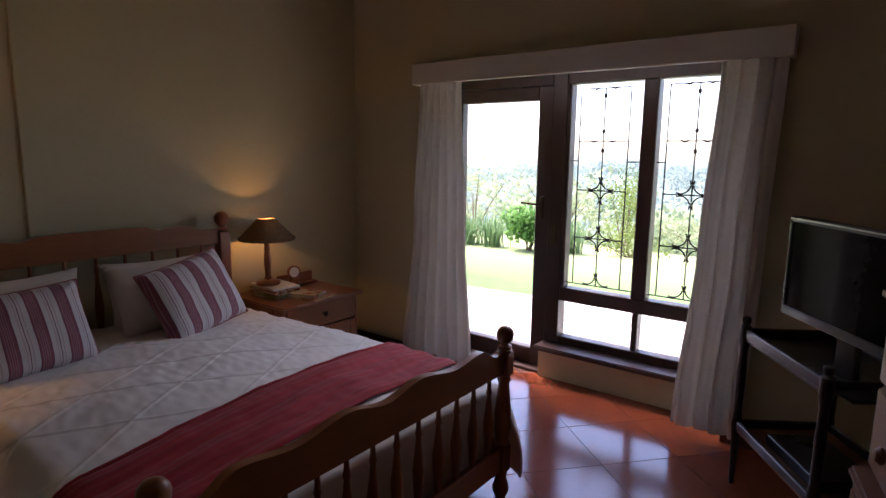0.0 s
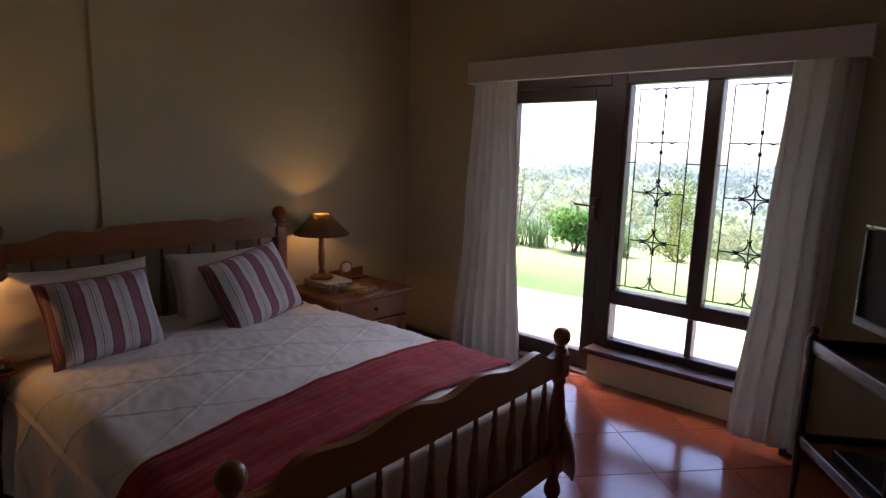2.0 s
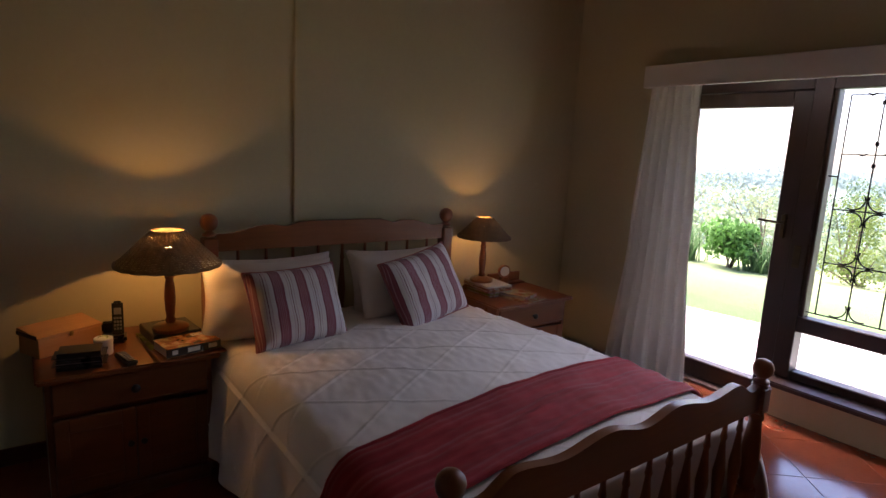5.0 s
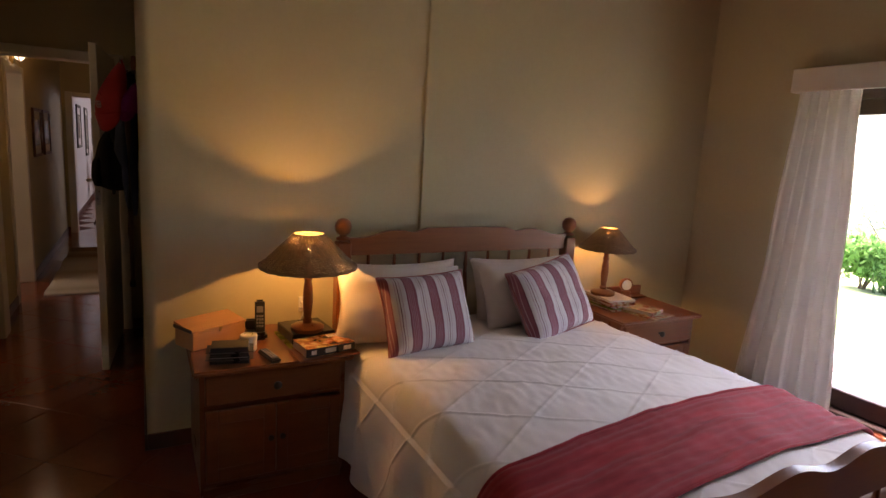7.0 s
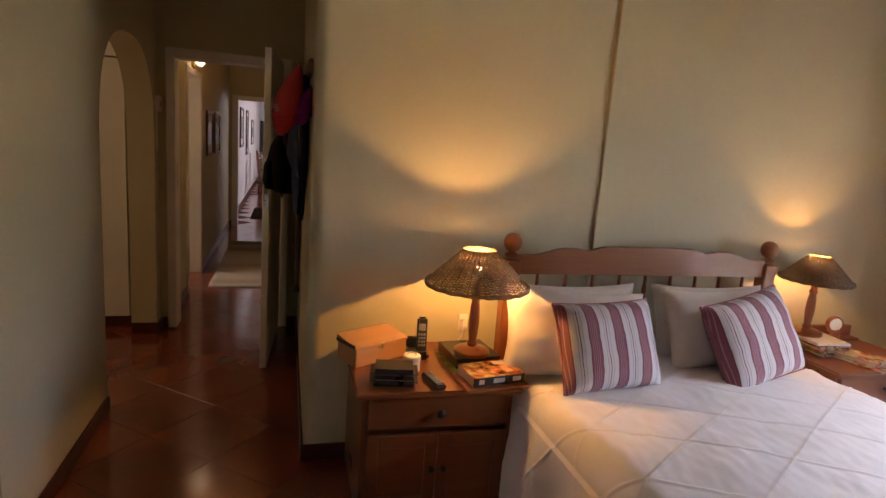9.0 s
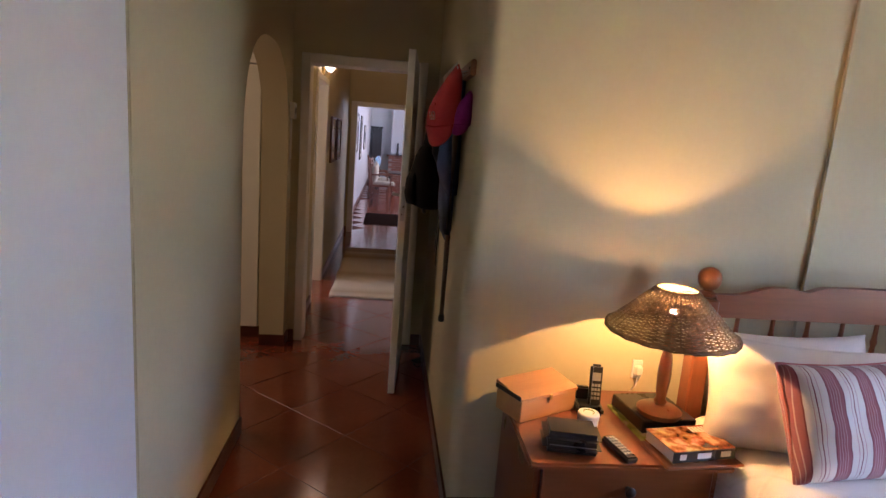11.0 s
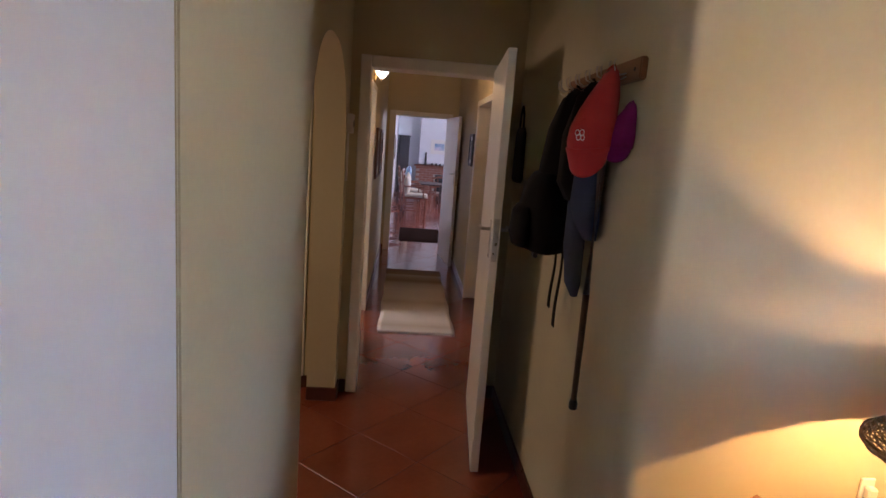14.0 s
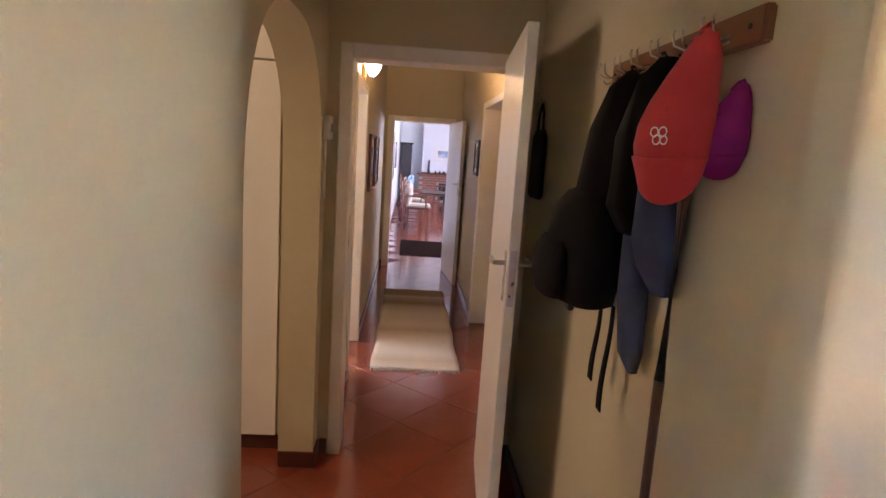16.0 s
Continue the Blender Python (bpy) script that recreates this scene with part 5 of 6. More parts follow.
for k in range(34):
    y = -0.325 + 0.65 * k / 33
    tube(bm, [(0, y, 0.008), (0.018, y + 0.004 * math.sin(k * 2.1), 0.006), (0.036, y + 0.008 * math.sin(k * 1.3), 0.004)], 0.0028, 4)
part("fringe", bm, M["mount"], rg, "white knotted fringe")
M["mat"] = make_mat("dark_brown_coir", (0.018, 0.011, 0.009), (0.034, 0.021, 0.017), 1.0, 30, 300, 0.6)
M["mat"].node_tree.nodes["Principled BSDF"].inputs["Specular IOR Level"].default_value = 0.0
M["rug"].node_tree.nodes["Principled BSDF"].inputs["Specular IOR Level"].default_value = 0.05
single("door_mat", box(B(), -0.72, 0.72, -0.36, 0.36, 0, 0.012, 0.004), M["mat"], "dark brown coir mat on the passage tiles", "mat", pose(-11.80, -0.37, 0.0))

# ---- living room beyond ----
M["chairwood"] = wood("red_brown_chair_wood", (0.11, 0.036, 0.018), (0.19, 0.068, 0.032), 0.35, 0.25, 2, 10)
M["cushion_cream"] = make_mat("cream_seat_cloth", (0.42, 0.37, 0.28), (0.52, 0.46, 0.36), 0.9, 8, 200, 0.2)
M["cushion_blue"] = printed("blue_patterned_cloth", (0.08, 0.22, 0.45), (0.30, 0.50, 0.66), (0.66, 0.70, 0.70), 30)


def armchair(m, label, cushions):
    c = thing("wooden_armchair", m, label, "chair", "living room chairs")
    for sx in (-0.24, 0.24):
        part("leg", lathe(B(), [(0.016, 0), (0.022, 0.12), (0.018, 0.2), (0.023, 0.42)], n=10), M["chairwood"], c, m=pose(sx, 0.23, 0))
        part("leg", tube(B(), [(sx, -0.25, 0), (sx, -0.235, 0.42), (sx, -0.30, 1.03)], [0.017, 0.022, 0.017], 8), M["chairwood"], c)
        part("arm", tube(B(), [(sx, -0.25, 0.66), (sx, 0.0, 0.67), (sx, 0.20, 0.66)], 0.018, 8), M["chairwood"], c)
        part("arm_post", tube(B(), [(sx, 0.18, 0.42), (sx, 0.18, 0.65)], 0.015, 8), M["chairwood"], c)
        part("stretcher", tube(B(), [(sx, 0.23, 0.15), (sx, -0.25, 0.15)], 0.011, 8), M["chairwood"], c)
    for z, y in ((0.22, 0.23), (0.22, -0.25)):
        part("stretcher", tube(B(), [(-0.24, y, z), (0.24, y, z)], 0.011, 8), M["chairwood"], c)
    part("seat", box(B(), -0.27, 0.27, -0.26, 0.27, 0.40, 0.44, 0.01, 2), M["chairwood"], c)
    for z in (0.58, 0.74, 0.90, 1.0):
        part("back_slat", tube(B(), [(-0.24, -0.25 - 0.08 * (z - 0.42), z), (0.24, -0.25 - 0.08 * (z - 0.42), z)], 0.017, 8), M["chairwood"], c)
    if cushions:
        part("seat_cushion", box(B(), -0.25, 0.25, -0.23, 0.26, 0.44, 0.50, 0.025, 3), M["cushion_cream"], c, "cream cloth seat cushion")
        part("back_cushion", cushion(0.44, 0.42, 0.14, 9.0), M["cushion_cream"], c, "cream back cushion", 80, m=pose(0, -0.19, 0.70, 12, 0, 90))
    return c


armchair(pose(-14.35, -0.44, 0, 0, 0, -4), "red-brown wooden armchair with a cream cushion", True)
armchair(pose(-15.6, -0.55, 0, 0, 0, 4), "red-brown wooden armchair with a cream cushion", True)
single("blue_cushion", cushion(0.42, 0.36, 0.14, 11.0), M["cushion_blue"], "blue and white patterned cushion on an armchair", "cushion", lean(-15.6, -0.62, 0.86, -10, 90), smooth=80)
tb = thing("low_table", pose(-17.3, 0.0, 0), "dark wooden low table in the living room", "table")
part("tabletop", box(B(), -0.5, 0.5, -0.35, 0.35, 0.52, 0.55, 0.008), M["dark"], tb)
for sx in (-0.44, 0.44):
    for sy in (-0.3, 0.3):
        part("leg", box(B(), sx - 0.025, sx + 0.025, sy - 0.025, sy + 0.025, 0, 0.52, 0.004), M["dark"], tb)
armchair(pose(-18.3, 0.35, 0, 0, 0, 160), "dark wooden armchair beside the fireplace", False)
fp = thing("fireplace", pose(LX, 0, 0), "brick fireplace with a wooden mantel below a white chimney breast", "fireplace")
part("chimney_breast", box(B(), 0, 0.40, -0.28, 1.7, 0.93, H + 0.39), M["wall_white"], fp)
M["brick"] = make_mat("red_brown_fireplace_brick", (0.16, 0.062, 0.040), (0.26, 0.11, 0.075), 0.85, 6, 80, 0.4, per_piece=0.5)
M["mortar"] = make_mat("grey_mortar", (0.30, 0.26, 0.23), (0.38, 0.33, 0.29), 0.9, 10, 100, 0.2)
body_ = part("brick_body", box(B(), 0, 0.44, -0.36, 1.8, 0, 0.85), M["mortar"], fp)
bmesh_brick = mesh_of("brick", box(B(), 0, 0.012, 0.005, 0.225, 0.004, 0.072, 0.003), M["brick"], 0)
for row in range(11):
    for k in range(10):
        y = -0.36 + 0.23 * k + (0.115 if row % 2 else 0.0)
        if y + 0.23 > 1.8 or (0.25 < y + 0.1 < 1.05 and row < 8):
            continue
        b_ = new("brick", bmesh_brick)
        b_.parent = body_
        b_.location = (0.44, y, 0.077 * row)
# the hearth recess's shade is a flat black sheet set on the bricks
part("hearth_dark_sheet", box(B(), 0.441, 0.446, 0.28, 1.05, 0.06, 0.60), M["black"], fp, "flat black sheet for the shade in the hearth opening")
part("mantel", box(B(), 0, 0.56, -0.42, 1.86, 0.852, 0.90, 0.008), M["chairwood"], fp, "red-brown wooden mantel shelf")
sc = single("carved_figure", loft(B(), [(0, 0, 0, 0.06, 0.05), (0.05, 0, 0, 0.05, 0.045), (0.12, 0.005, 0, 0.035, 0.03), (0.22, -0.005, 0, 0.045, 0.035), (0.30, 0, 0, 0.025, 0.022), (0.36, 0, 0, 0.035, 0.03), (0.41, 0, 0, 0.015, 0.012)], 14), M["dark"], "dark carved wooden ornament on the mantel", "ornament", pose(LX + 0.46, -0.06, 0.90))
for k in range(4):
    single("mantel_ornament", lathe(B(), [(0.03, 0), (0.04, 0.02 + 0.01 * k), (0.02, 0.05), (0.03, 0.07), (0, 0.08)], n=12), M["dark"], "small dark ornament on the mantel", "ornament", pose(LX + 0.46, 0.16 + 0.13 * k, 0.90), "mantel ornaments")
picture(pose(LX + 0.40, 0.36, 1.50, 0, 0, 90), 0.56, 0.46, "sea", "blue seascape in a pale frame over the fireplace", 0.035, "mount")
picture(pose(-12.6, LY, 1.55, 0, 0, 180), 0.75, 0.75, "print", "dark framed picture on the living room wall", 0.05, "dark", "living room pictures")
picture(pose(-14.2, LY, 1.45, 0, 0, 180), 0.60, 0.95, "print", "tall dark framed picture on the living room wall", 0.05, "dark", "living room pictures")
picture(pose(-16.2, LY, 1.45, 0, 0, 180), 0.80, 0.60, "sea", "framed picture on the living room wall", 0.04, "dark", "living room pictures")
lc = thing("tall_cabinet", pose(LX + 0.25, -0.78, 0), "tall narrow dark wooden cabinet in the living room corner", "cabinet")
part("body", box(B(), -0.2, 0.2, -0.17, 0.17, 0.08, 1.75, 0.006), M["dark"], lc)
part("cornice", box(B(), -0.22, 0.23, -0.20, 0.20, 1.751, 1.80, 0.008), M["dark"], lc)
part("plinth", box(B(), -0.21, 0.21, -0.18, 0.18, 0, 0.079, 0.005), M["dark"], lc)
part("cabinet_door", box(B(), 0.201, 0.215, -0.15, 0.15, 0.12, 1.70, 0.005), M["dark"], lc)

# ---- television, trolley and chest ----
ang = math.degrees(math.atan2(-0.50, 0.34))
tm = pose(-0.224, 3.225, 0, 0, 0, ang)
ca = thing("tv_trolley", tm, "black-stained wooden two-shelf trolley under the television", "trolley")
W_, D_ = 0.62, 0.42
for x, y in ((0, 0), (W_, 0), (0, D_), (W_, D_)):
    part("leg", lathe(B(), [(0.011, 0), (0.014, 0.10), (0.018, 0.24), (0.024, 0.30), (0.018, 0.36), (0.020, 0.55), (0.016, 0.66), (0.024, 0.70), (0.024, 0.775), (0.014, 0.785), (0.020, 0.80), (0.018, 0.815), (0, 0.825)], n=14), M["dark"], ca, m=pose(x, y, 0))
part("top_shelf", box(B(), -0.005, W_ + 0.005, -0.005, D_ + 0.005, 0.705, 0.722, 0.004), M["dark"], ca)
for nm, b_ in (("front_rail", (0.02, W_ - 0.02, -0.012, 0.008, 0.722, 0.765)), ("back_rail", (0.02, W_ - 0.02, D_ - 0.008, D_ + 0.012, 0.722, 0.765)),
               ("side_rail", (-0.012, 0.008, 0.02, D_ - 0.02, 0.722, 0.765)), ("side_rail", (W_ - 0.008, W_ + 0.012, 0.02, D_ - 0.02, 0.722, 0.765))):
    part(nm, box(B(), *b_, 0.004), M["dark"], ca)
part("lower_shelf", box(B(), -0.005, W_ + 0.005, -0.005, D_ + 0.005, 0.265, 0.283, 0.004), M["chest"], ca, "worn brown lower shelf")
for nm, b_ in (("lower_rail", (0.02, W_ - 0.02, -0.012, 0.008, 0.283, 0.32)), ("lower_rail", (0.02, W_ - 0.02, D_ - 0.008, D_ + 0.012, 0.283, 0.32)), ("lower_rail", (-0.012, 0.008, 0.02, D_ - 0.02, 0.283, 0.32))):
    part(nm, box(B(), *b_, 0.004), M["dark"], ca)
pl = thing("video_player", tm @ pose(0.36, 0.17, 0.283), "black video player on the trolley's lower shelf", "video player")
part("body", box(B(), -0.19, 0.19, -0.12, 0.12, 0.006, 0.056, 0.004), M["black"], pl)
for sx in (-0.15, 0.15):
    for sy in (-0.09, 0.09):
        part("foot", box(B(), sx - 0.012, sx + 0.012, sy - 0.012, sy + 0.012, 0, 0.006), M["black"], pl)
tv = thing("television", tm @ pose(0.535, 0.10, 0.722, 0, 0, 3), "black flat-screen television standing on the trolley", "television")
part("stand", box(B(), -0.19, 0.19, -0.09, 0.12, 0, 0.014, 0.005), M["black"], tv)
part("neck", box(B(), -0.05, 0.05, 0.0, 0.03, 0.014, 0.16, 0.004), M["black"], tv)
fr_ = B()
for b_ in ((-0.38, 0.38, 0.555, 0.577), (-0.38, 0.38, 0.165, 0.200), (-0.38, -0.362, 0.200, 0.555), (0.362, 0.38, 0.200, 0.555)):
    box(fr_, b_[0], b_[1], -0.022, 0.03, b_[2], b_[3], 0.004)
part("bezel", fr_, M["black"], tv)
M["screen"] = make_mat("dark_glass_screen", (0.006, 0.006, 0.007), (0.010, 0.010, 0.011), 0.07, 3, 40, 0.0, rough_var=0.03)
M["screen"].node_tree.nodes["Principled BSDF"].inputs["Specular IOR Level"].default_value = 0.12
part("screen", box(B(), -0.362, 0.362, -0.014, 0.0, 0.200, 0.555), M["screen"], tv, "dark glossy screen")
part("back_shell", box(B(), -0.33, 0.33, 0.0305, 0.075, 0.17, 0.53, 0.02, 2), M["black"], tv)
part("chrome_strip", box(B(), -0.375, 0.375, -0.024, -0.0222, 0.567, 0.572), M["steel"], tv, "thin bright trim")

ch = thing("chest_of_drawers", pose(0.422, 1.239, 0, 0, 0, 12), "brown two-part wooden chest of drawers with turned knobs", "chest of drawers")
part("carcass", box(B(), 0.02, 0.43, 0, 0.85, 0.06, 1.20, 0.005), M["chest"], ch)
part("top", box(B(), -0.01, 0.44, -0.02, 0.87, 1.201, 1.23, 0.008, 2), M["chest"], ch)
part("plinth", box(B(), 0.0, 0.43, 0.01, 0.84, 0, 0.06, 0.005), M["chest"], ch)
part("lower_case", box(B(), -0.018, 0.019, -0.008, 0.858, 0.061, 0.735, 0.004), M["chest"], ch)
part("waist_moulding", box(B(), -0.030, 0.435, -0.016, 0.866, 0.736, 0.762, 0.008, 2), M["chest"], ch, "rounded waist moulding")
for k in range(5):
    z0 = 0.085 + 0.216 * k + (0.055 if k > 2 else 0.0)
    fx = 0.0 if k > 2 else -0.028
    d_ = part("drawer", box(B(), fx, fx + 0.0195, 0.02, 0.83, z0, z0 + 0.204, 0.006, 2), M["chest"], ch)
    for y in (0.20, 0.65):
        part("knob", lathe(B(), [(0.008, 0), (0.008, 0.010), (0.019, 0.017), (0.020, 0.024), (0.012, 0.033), (0, 0.035)], n=14), M["chest"], d_, m=pose(fx, y, z0 + 0.102, 0, -90, 0))

# ---- garden ----
terrace_z = -0.10
def height(x, y):
    """Lawn, then a bank falling into a valley and wooded hills beyond."""
    if y < 4.1:
        return -0.16
    z = -0.16 - 0.004 * max(0, y - 6)
    t = max(0.0, min(1.0, (y - 9.5) / 30.0))
    z -= 7.5 * t * t * (3 - 2 * t)
    r = max(0.0, min(1.0, (y - 45) / 85.0))
    ridge = 7.8 + 2.2 * math.sin(x * 0.035 + 0.6) + 1.2 * math.sin(x * 0.09) + 0.018 * x
    z += ridge * r * r * (3 - 2 * r)
    if y > 9.5:
        z += min(1, (y - 9.5) / 30) * 1.3 * noise.noise(Vector((x * 0.06, y * 0.06, 2.0)))
    far = max(0.0, min(1.0, (y - 140) / 300))
    return z - 6 * far


xs = [-3000, -1200, -500, -260] + list(np.arange(-180, -40, 6.0)) + list(np.arange(-40, 30, 1.6)) + list(np.arange(30, 180, 8.0)) + [260, 600, 1500, 3000]
ys = [-3000, -600, -60, -12, 2.0, 4.11] + list(np.arange(4.5, 16, 0.7)) + list(np.arange(16, 150, 3.0)) + [170, 220, 300, 500, 1200, 3000]
vs = [(float(x), float(y), height(float(x), float(y)) if y > 4 else -0.16) for y in ys for x in xs]
nx_ = len(xs)
fs = [(j * nx_ + i, j * nx_ + i + 1, (j + 1) * nx_ + i + 1, (j + 1) * nx_ + i) for j in range(len(ys) - 1) for i in range(nx_ - 1)]
me = bpy.data.meshes.new("ground")
me.from_pydata(vs, [], fs)
me.shade_smooth()
gm = bpy.data.materials.new("lawn_and_bush_ground")
nt, N, L, P = nodes_of(gm)
geo = N.new("ShaderNodeNewGeometry")
sep = N.new("ShaderNodeSeparateXYZ")
L.new(geo.outputs["Position"], sep.inputs[0])
# backlit glow of the far lawn put into its colour, paler with distance
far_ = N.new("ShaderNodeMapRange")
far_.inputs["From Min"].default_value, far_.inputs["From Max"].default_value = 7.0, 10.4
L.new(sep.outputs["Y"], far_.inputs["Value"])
# distance haze mixed into the ground colour, 25 m to 130 m out
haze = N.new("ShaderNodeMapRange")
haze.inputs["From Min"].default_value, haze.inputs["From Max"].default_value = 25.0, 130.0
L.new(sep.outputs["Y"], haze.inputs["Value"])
g1, g2 = N.new("ShaderNodeTexNoise"), N.new("ShaderNodeTexNoise")
g1.inputs["Scale"].default_value, g2.inputs["Scale"].default_value = 1.2, 60
g1.inputs["Detail"].default_value = 6
for g in (g1, g2):
    L.new(geo.outputs["Position"], g.inputs["Vector"])
ma = N.new("ShaderNodeMix")
ma.data_type = 'RGBA'
ma.inputs["A"].default_value, ma.inputs["B"].default_value = (0.045, 0.115, 0.020, 1), (0.075, 0.155, 0.036, 1)
L.new(g1.outputs["Fac"], ma.inputs["Factor"])
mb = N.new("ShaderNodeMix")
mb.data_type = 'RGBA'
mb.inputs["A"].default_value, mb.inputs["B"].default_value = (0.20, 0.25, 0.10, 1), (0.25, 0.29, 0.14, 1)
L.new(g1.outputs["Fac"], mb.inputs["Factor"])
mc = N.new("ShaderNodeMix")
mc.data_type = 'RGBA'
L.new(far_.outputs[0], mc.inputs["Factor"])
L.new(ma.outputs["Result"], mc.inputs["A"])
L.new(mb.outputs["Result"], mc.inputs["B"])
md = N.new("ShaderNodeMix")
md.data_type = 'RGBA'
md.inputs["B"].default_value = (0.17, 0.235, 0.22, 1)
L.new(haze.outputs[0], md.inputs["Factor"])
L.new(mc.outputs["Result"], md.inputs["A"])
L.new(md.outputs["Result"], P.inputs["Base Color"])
P.inputs["Roughness"].default_value = 0.95
bu = N.new("ShaderNodeBump")
bu.inputs["Strength"].default_value, bu.inputs["Distance"].default_value = 0.6, 0.05
L.new(g2.outputs["Fac"], bu.inputs["Height"])
L.new(bu.outputs[0], P.inputs["Normal"])
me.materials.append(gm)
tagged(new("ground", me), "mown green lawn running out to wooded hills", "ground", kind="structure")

TERR = Matrix.Translation((-2.7, 6.34, 0)) @ pose(0, 0, 0, 0, 0, 7.5) @ Matrix.Translation((2.7, -6.17, 0))
terr = structure("pavement", box(B(), -9, 5, 4.12, 6.17, -0.18, -0.105, 0.0), M["mortar"], "pale paved terrace outside the garden door", "terrace")
terr.matrix_basis = TERR
slab_me = mesh_of("paving_slab", box(B(), 0.006, 0.594, 0.006, 0.676, 0, 0.012, 0.004), M["concrete"], 0)
for i in range(23):
    for j in range(3):
        o = new("paving_slab", slab_me)
        o.parent = terr
        o.location = (-8.9 + 0.6 * i, 4.13 + 0.68 * j, -0.105)


def leaf_mat(name, a, b, canopy=0.0):
    m = bpy.data.materials.new(name)
    nt, N, L, P = nodes_of(m)
    geo = N.new("ShaderNodeNewGeometry")
    mx = N.new("ShaderNodeMix")
    mx.data_type = 'RGBA'
    mx.inputs["A"].default_value, mx.inputs["B"].default_value = (*a, 1), (*b, 1)
    L.new(geo.outputs["Random Per Island"], mx.inputs["Factor"])
    L.new(mx.outputs["Result"], P.inputs["Base Color"])
    P.inputs["Roughness"].default_value = 0.85
    P.inputs["Specular IOR Level"].default_value = 0.15
    t = N.new("ShaderNodeBsdfTranslucent")
    if canopy:
        # leaves far off take the light of the canopy's upper side
        up = N.new("ShaderNodeMix")
        up.data_type = 'VECTOR'
        up.inputs["Factor"].default_value = canopy
        up.inputs["B"].default_value = (0.0, 0.0, 1.0)
        L.new(geo.outputs["Normal"], up.inputs["A"])
        L.new(up.outputs["Result"], P.inputs["Normal"])
    L.new(mx.outputs["Result"], t.inputs["Color"])
    s = N.new("ShaderNodeMixShader")
    s.inputs[0].default_value = 0.5
    L.new(P.outputs[0], s.inputs[1])
    L.new(t.outputs[0], s.inputs[2])
    L.new(s.outputs[0], N["Material Output"].inputs["Surface"])
    return m


M["leaf_bright"] = leaf_mat("bright_broad_leaves", (0.075, 0.19, 0.040), (0.15, 0.29, 0.085))
M["leaf_olive"] = leaf_mat("small_olive_leaves", (0.21, 0.255, 0.13), (0.29, 0.32, 0.19))
M["leaf_yellow"] = leaf_mat("yellow_green_leaves", (0.11, 0.165, 0.035), (0.19, 0.24, 0.075))
M["leaf_dark"] = leaf_mat("deep_green_leaves", (0.075, 0.13, 0.055), (0.13, 0.18, 0.085))
# far leaf colours carry the distance haze, bluest on the hills
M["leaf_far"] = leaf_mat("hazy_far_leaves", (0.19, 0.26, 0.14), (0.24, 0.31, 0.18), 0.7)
M["leaf_hill"] = leaf_mat("haze_tinted_hill_leaves", (0.18, 0.25, 0.24), (0.20, 0.27, 0.255), 0.9)
M["blade"] = leaf_mat("strappy_leaves", (0.070, 0.15, 0.055), (0.14, 0.22, 0.10))
M["bark"] = make_mat("grey_brown_bark", (0.09, 0.065, 0.045), (0.16, 0.12, 0.085), 0.9, 12, 90, 0.5, stretch=(1, 1, 0.2))
rng = np.random.default_rng(7)


def leaf_mesh(name, clumps, per, size, mat_, pointed=True):
    """clumps: (x, y, z, rx, ry, rz). Each leaf is a bent four-sided blade."""
    P_ = []
    F_ = []
    for cx, cy, cz, rx, ry, rz in clumps:
        d = rng.normal(size=(per, 3))
        d /= np.linalg.norm(d, axis=1)[:, None]
        rad_ = rng.uniform(0.55, 1.05, size=per) ** 0.6
        c = np.array([cx, cy, cz]) + d * rad_[:, None] * np.array([rx, ry, rz])
        a = rng.normal(size=(per, 3))
        a /= np.linalg.norm(a, axis=1)[:, None]
        b = np.cross(a, d + 0.4 * rng.normal(size=(per, 3)))
        b /= np.linalg.norm(b, axis=1)[:, None] + 1e-6
        s = size * rng.uniform(0.6, 1.3, size=per)[:, None]
        w = 0.42
        base = len(P_)
        tri = np.stack([c - a * s, c + b * s * w, c + a * s, c - b * s * w], axis=1).reshape(-1, 3)
        P_.extend(map(tuple, tri))
        F_.extend([(base + 4 * k, base + 4 * k + 1, base + 4 * k + 2, base + 4 * k + 3) for k in range(per)])
    m_ = bpy.data.meshes.new(name)
    m_.from_pydata([tuple(map(float, p)) for p in P_], [], F_)
    m_.materials.append(mat_)
    return m_


def plant_part(name, mesh_, parent, label=""):
    o = new(name, mesh_)
    o.parent = parent
    if label:
        tagged(o, label)
    return o


def shrub(at, clumps, per, size, mat_, label, stems=5, name="shrub", cat="shrub"):
    x, y = at
    z = height(x, y)
    s = thing(name, pose(x, y, z), label, cat)
    for k in range(stems):
        c = clumps[k % len(clumps)]
        part("stem", tube(B(), [(0.04 * math.cos(k * 2), 0.04 * math.sin(k * 2), -0.05), (c[0] * 0.5, c[1] * 0.5, c[2] * 0.55), (c[0], c[1], c[2])], [0.018, 0.012, 0.005], 6), M["bark"], s)
    plant_part("foliage", leaf_mesh("foliage", clumps, per, size, mat_), s)
    return s


def clump_set(n, w, d, h, r, seed):
    g = np.random.default_rng(seed)
    return [(float(g.uniform(-w, w)), float(g.uniform(-d, d)), float(g.uniform(0.25, 1.0) * h), *(float(r * g.uniform(0.6, 1.25)) for _ in range(3))) for _ in range(n)]


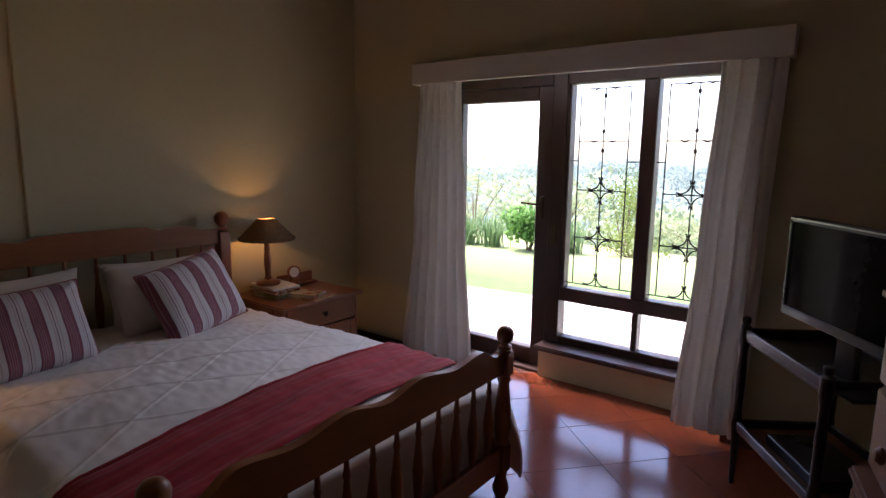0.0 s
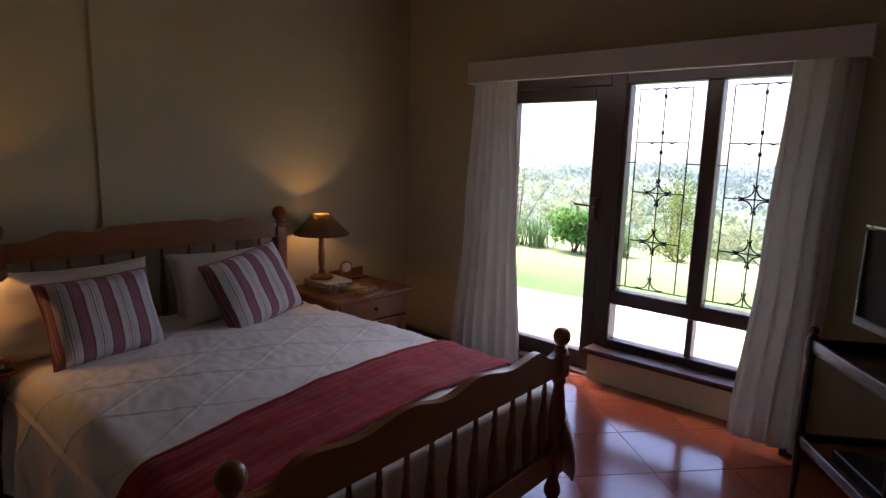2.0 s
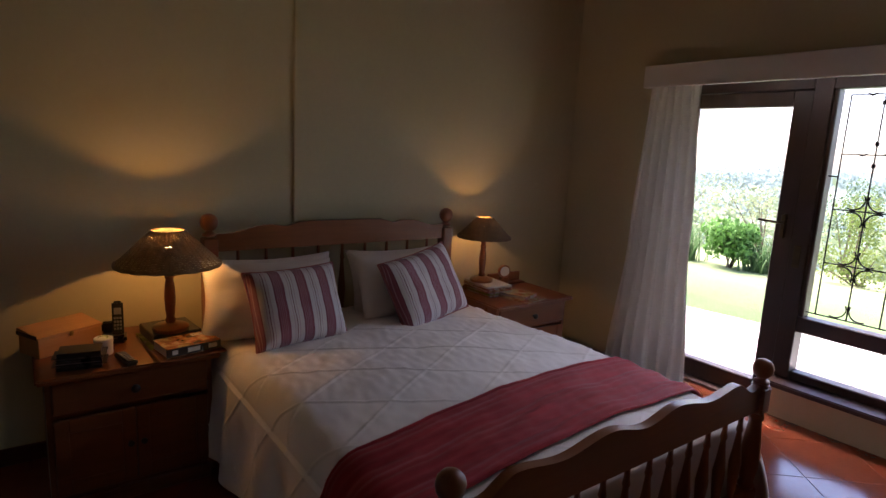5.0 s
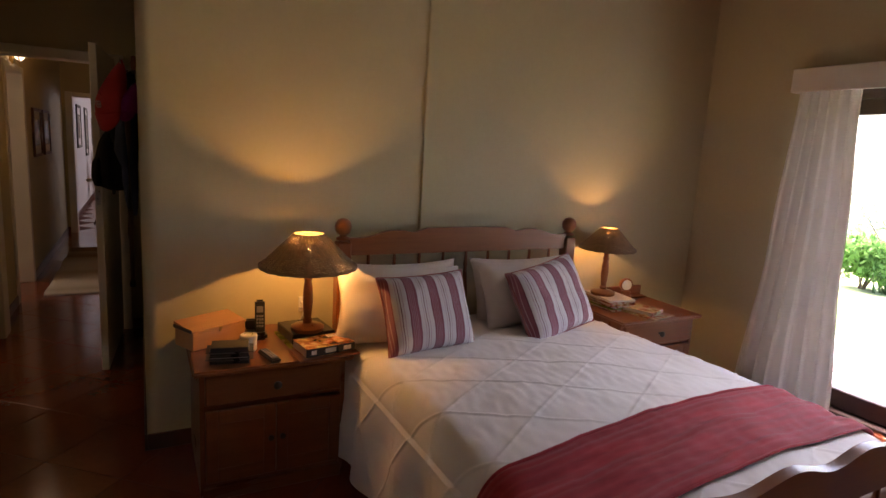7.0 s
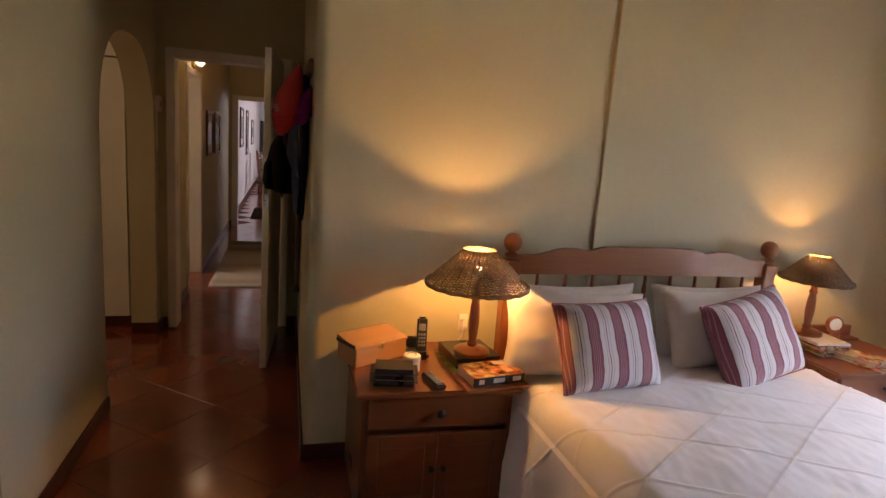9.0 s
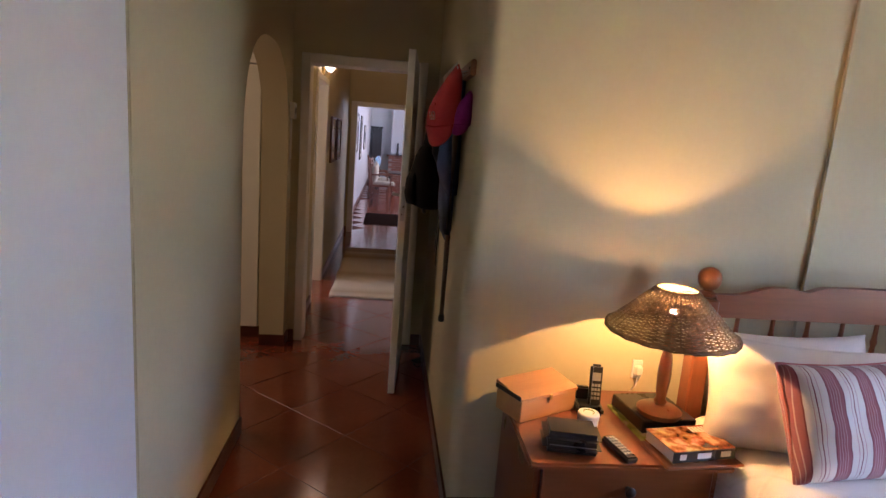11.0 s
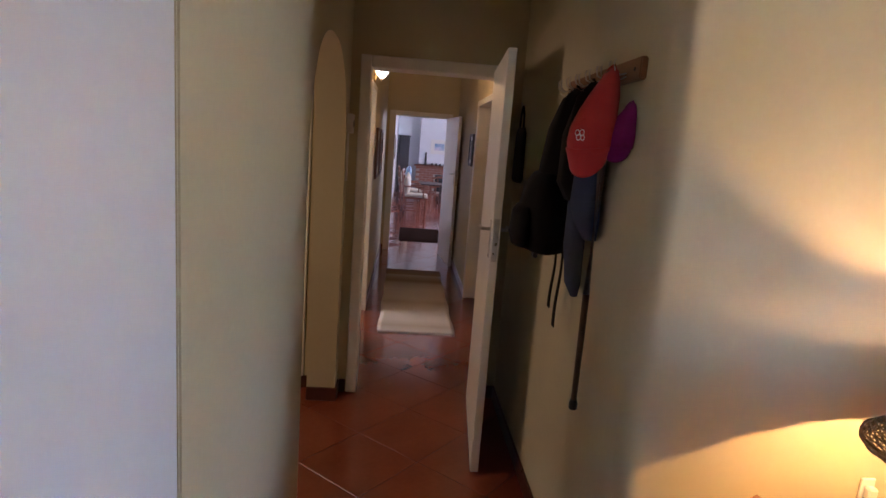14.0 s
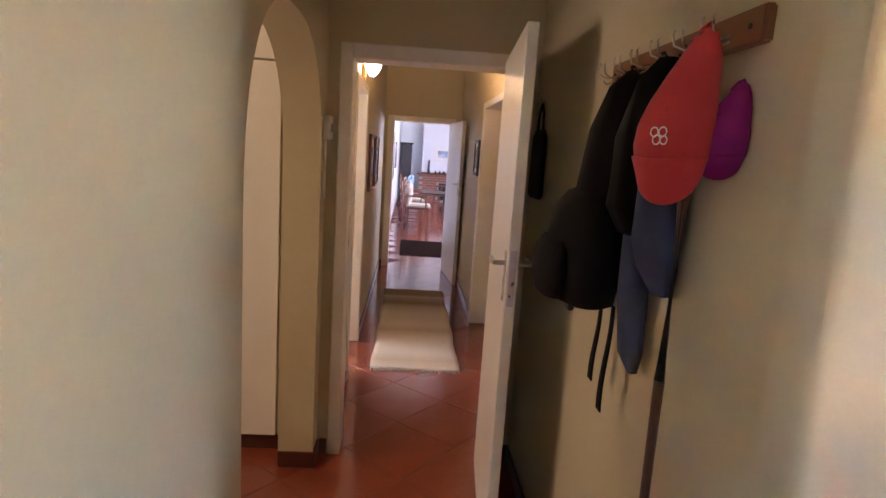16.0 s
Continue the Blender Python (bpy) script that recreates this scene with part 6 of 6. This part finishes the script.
shrub((-4.84, 9.6), clump_set(22, 0.27, 0.27, 0.72, 0.20, 1), 70, 0.062, M["leaf_bright"], "bright green broad-leaved shrub at the lawn's edge")
shrub((-7.4, 11.6), clump_set(22, 1.3, 0.7, 1.65, 0.42, 2), 170, 0.030, M["leaf_olive"], "airy olive-leaved bush behind the lawn", 12, "small_tree", "tree")
shrub((-5.6, 12.4), clump_set(16, 0.8, 0.6, 1.5, 0.36, 3), 170, 0.028, M["leaf_olive"], "airy olive-leaved bush behind the lawn", 10, "small_tree", "tree")
shrub((-4.35, 13.0), clump_set(12, 0.5, 0.5, 1.55, 0.34, 4), 130, 0.032, M["leaf_dark"], "rounded dark green bush beyond the lawn", 6)
shrub((-3.75, 11.6), clump_set(14, 0.32, 0.3, 1.35, 0.24, 5), 120, 0.030, M["leaf_yellow"], "tall yellow-green bush beyond the lawn", 6)
shrub((-1.9, 10.8), clump_set(16, 0.9, 0.3, 0.55, 0.22, 6), 100, 0.030, M["leaf_olive"], "low pale bush along the lawn's edge", 6)
shrub((-3.2, 10.3), clump_set(12, 0.6, 0.25, 0.45, 0.20, 8), 90, 0.030, M["leaf_yellow"], "low pale bush along the lawn's edge", 6)
shrub((-0.2, 11.4), clump_set(18, 1.1, 0.4, 0.75, 0.28, 9), 100, 0.032, M["leaf_dark"], "low green bush along the lawn's edge", 6)
shrub((-9.6, 11.0), clump_set(18, 1.2, 0.6, 1.3, 0.35, 10), 120, 0.032, M["leaf_dark"], "dense green bush beyond the lawn", 6)


def tuft(at, n, h, spread, label):
    x, y = at
    t = thing("grass_tuft", pose(x, y, height(x, y)), label, "plant", "strappy tufts at the lawn's edge")
    g = np.random.default_rng(int(abs(x * 100)))
    bm = B()
    for k in range(n):
        a, l = g.uniform(0, 6.28), h * g.uniform(0.6, 1.1)
        r = spread * g.uniform(0.3, 1.0)
        bx, by = 0.25 * spread * g.normal(), 0.25 * spread * g.normal()
        px, py = math.cos(a), math.sin(a)
        pts = [(0, 0.0), (0.35, 0.6), (0.7, 0.92), (1.0, 0.85)]
        prev = None
        for i, (f, zz) in enumerate(pts):
            w = 0.012 * (1 - 0.85 * i / 3)
            c = Vector((bx + px * r * f, by + py * r * f, l * zz - 0.03))
            q = (bm.verts.new(c + Vector((-py * w, px * w, 0))), bm.verts.new(c - Vector((-py * w, px * w, 0))))
            if prev:
                bm.faces.new((prev[0], prev[1], q[1], q[0]))
            prev = q
    part("blades", bm, M["blade"], t, smooth=0)


for k, at in enumerate(((-6.1, 9.5), (-6.7, 9.6), (-5.6, 9.6), (-4.45, 9.7), (-4.2, 9.9), (-7.3, 9.6), (-7.9, 9.8))):
    tuft(at, 110, 0.62 if k != 3 else 0.5, 0.38, "tuft of long strappy green leaves")

g = np.random.default_rng(21)
cl = []
for k in range(520):
    y = float(g.uniform(13, 45))
    x = float(g.uniform(-0.95 * y - 4, 0.25 * y + 5))
    r = float(g.uniform(0.5, 1.4))
    cl.append((x, y, height(x, y) + 0.5 * r, r, r, r * 0.9))
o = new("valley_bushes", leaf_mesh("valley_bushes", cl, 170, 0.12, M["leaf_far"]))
tagged(o, "green bushes filling the valley below the lawn, paled by haze in their colour", "bushes", kind="stuff")
cl = []
for k in range(900):
    y = float(g.uniform(45, 150))
    x = float(g.uniform(-0.95 * y - 10, 0.3 * y + 10))
    r = float(g.uniform(1.4, 3.4))
    cl.append((x, y, height(x, y) + 0.45 * r, r, r, r * 0.75))
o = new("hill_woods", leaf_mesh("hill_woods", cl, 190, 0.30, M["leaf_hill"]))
tagged(o, "woods covering the far hills, distance haze in their blue-green colour", "woods", kind="stuff")

# ---- floor tiles, laid diagonally ----
TS = 0.42
tu = Vector((-math.cos(radians(41)), math.sin(radians(41)), 0))
tv_ = Vector((math.sin(radians(41)), math.cos(radians(41)), 0))
org = Vector((-0.772, 2.990, 0))
ANG = math.degrees(math.atan2(tv_.y, tv_.x))


def tile_mesh(s):
    return mesh_of("floor_tile", box(B(), 0.002, s - 0.002, 0.002, s - 0.002, -0.008, 0.0, 0.001), M["tile"], 0)


tile_me = tile_mesh(TS)


def in_plan(x, y):
    room = WX - 0.3 < x < 1.0 and SY - 0.25 < y < 3.95
    entry = DX - 0.25 < x <= WX - 0.3 and -1.35 < y < 0.25
    arch = -5.3 < x < -3.6 and -2.2 < y <= -1.35
    passage = PX1 - 0.3 < x <= DX - 0.25 and LY - 0.3 < y < RY + 0.3
    return room or entry or arch or passage


rest = []
for i in range(-20, 60):
    for j in range(-60, 30):
        c = org + tu * (TS * (i + 0.5)) + tv_ * (TS * (j + 0.5))
        m_ = Matrix.Translation(org + tu * (TS * (i + 1)) + tv_ * (TS * j)) @ pose(0, 0, 0, 0, 0, ANG - 90)
        if in_plan(c.x, c.y):
            o = new("floor_tile", tile_me)
            o.parent = floor
            o.matrix_basis = m_
        elif LX < c.x < PX1 - 0.3 and -0.95 < c.y < 2.9:
            rest.append(m_)
        elif -8.5 < c.x < -5.3 and (-3.4 < c.y <= LY - 0.3 or RY + 0.3 <= c.y < 2.5):
            rest.append(m_)
bm = B()
for m_ in rest:
    q = [m_ @ Vector(p) for p in ((0.002, 0.002, 0), (TS - 0.002, 0.002, 0), (TS - 0.002, TS - 0.002, 0), (0.002, TS - 0.002, 0))]
    a = [bm.verts.new(p) for p in q]
    b = [bm.verts.new(p - Vector((0, 0, 0.008))) for p in q]
    bm.faces.new(a)
    for k in range(4):
        bm.faces.new((a[k], b[k], b[(k + 1) % 4], a[(k + 1) % 4]))
tl = part("far_floor_tiles", bm, M["tile"], floor, smooth=0)
tl["kind"] = "stuff"
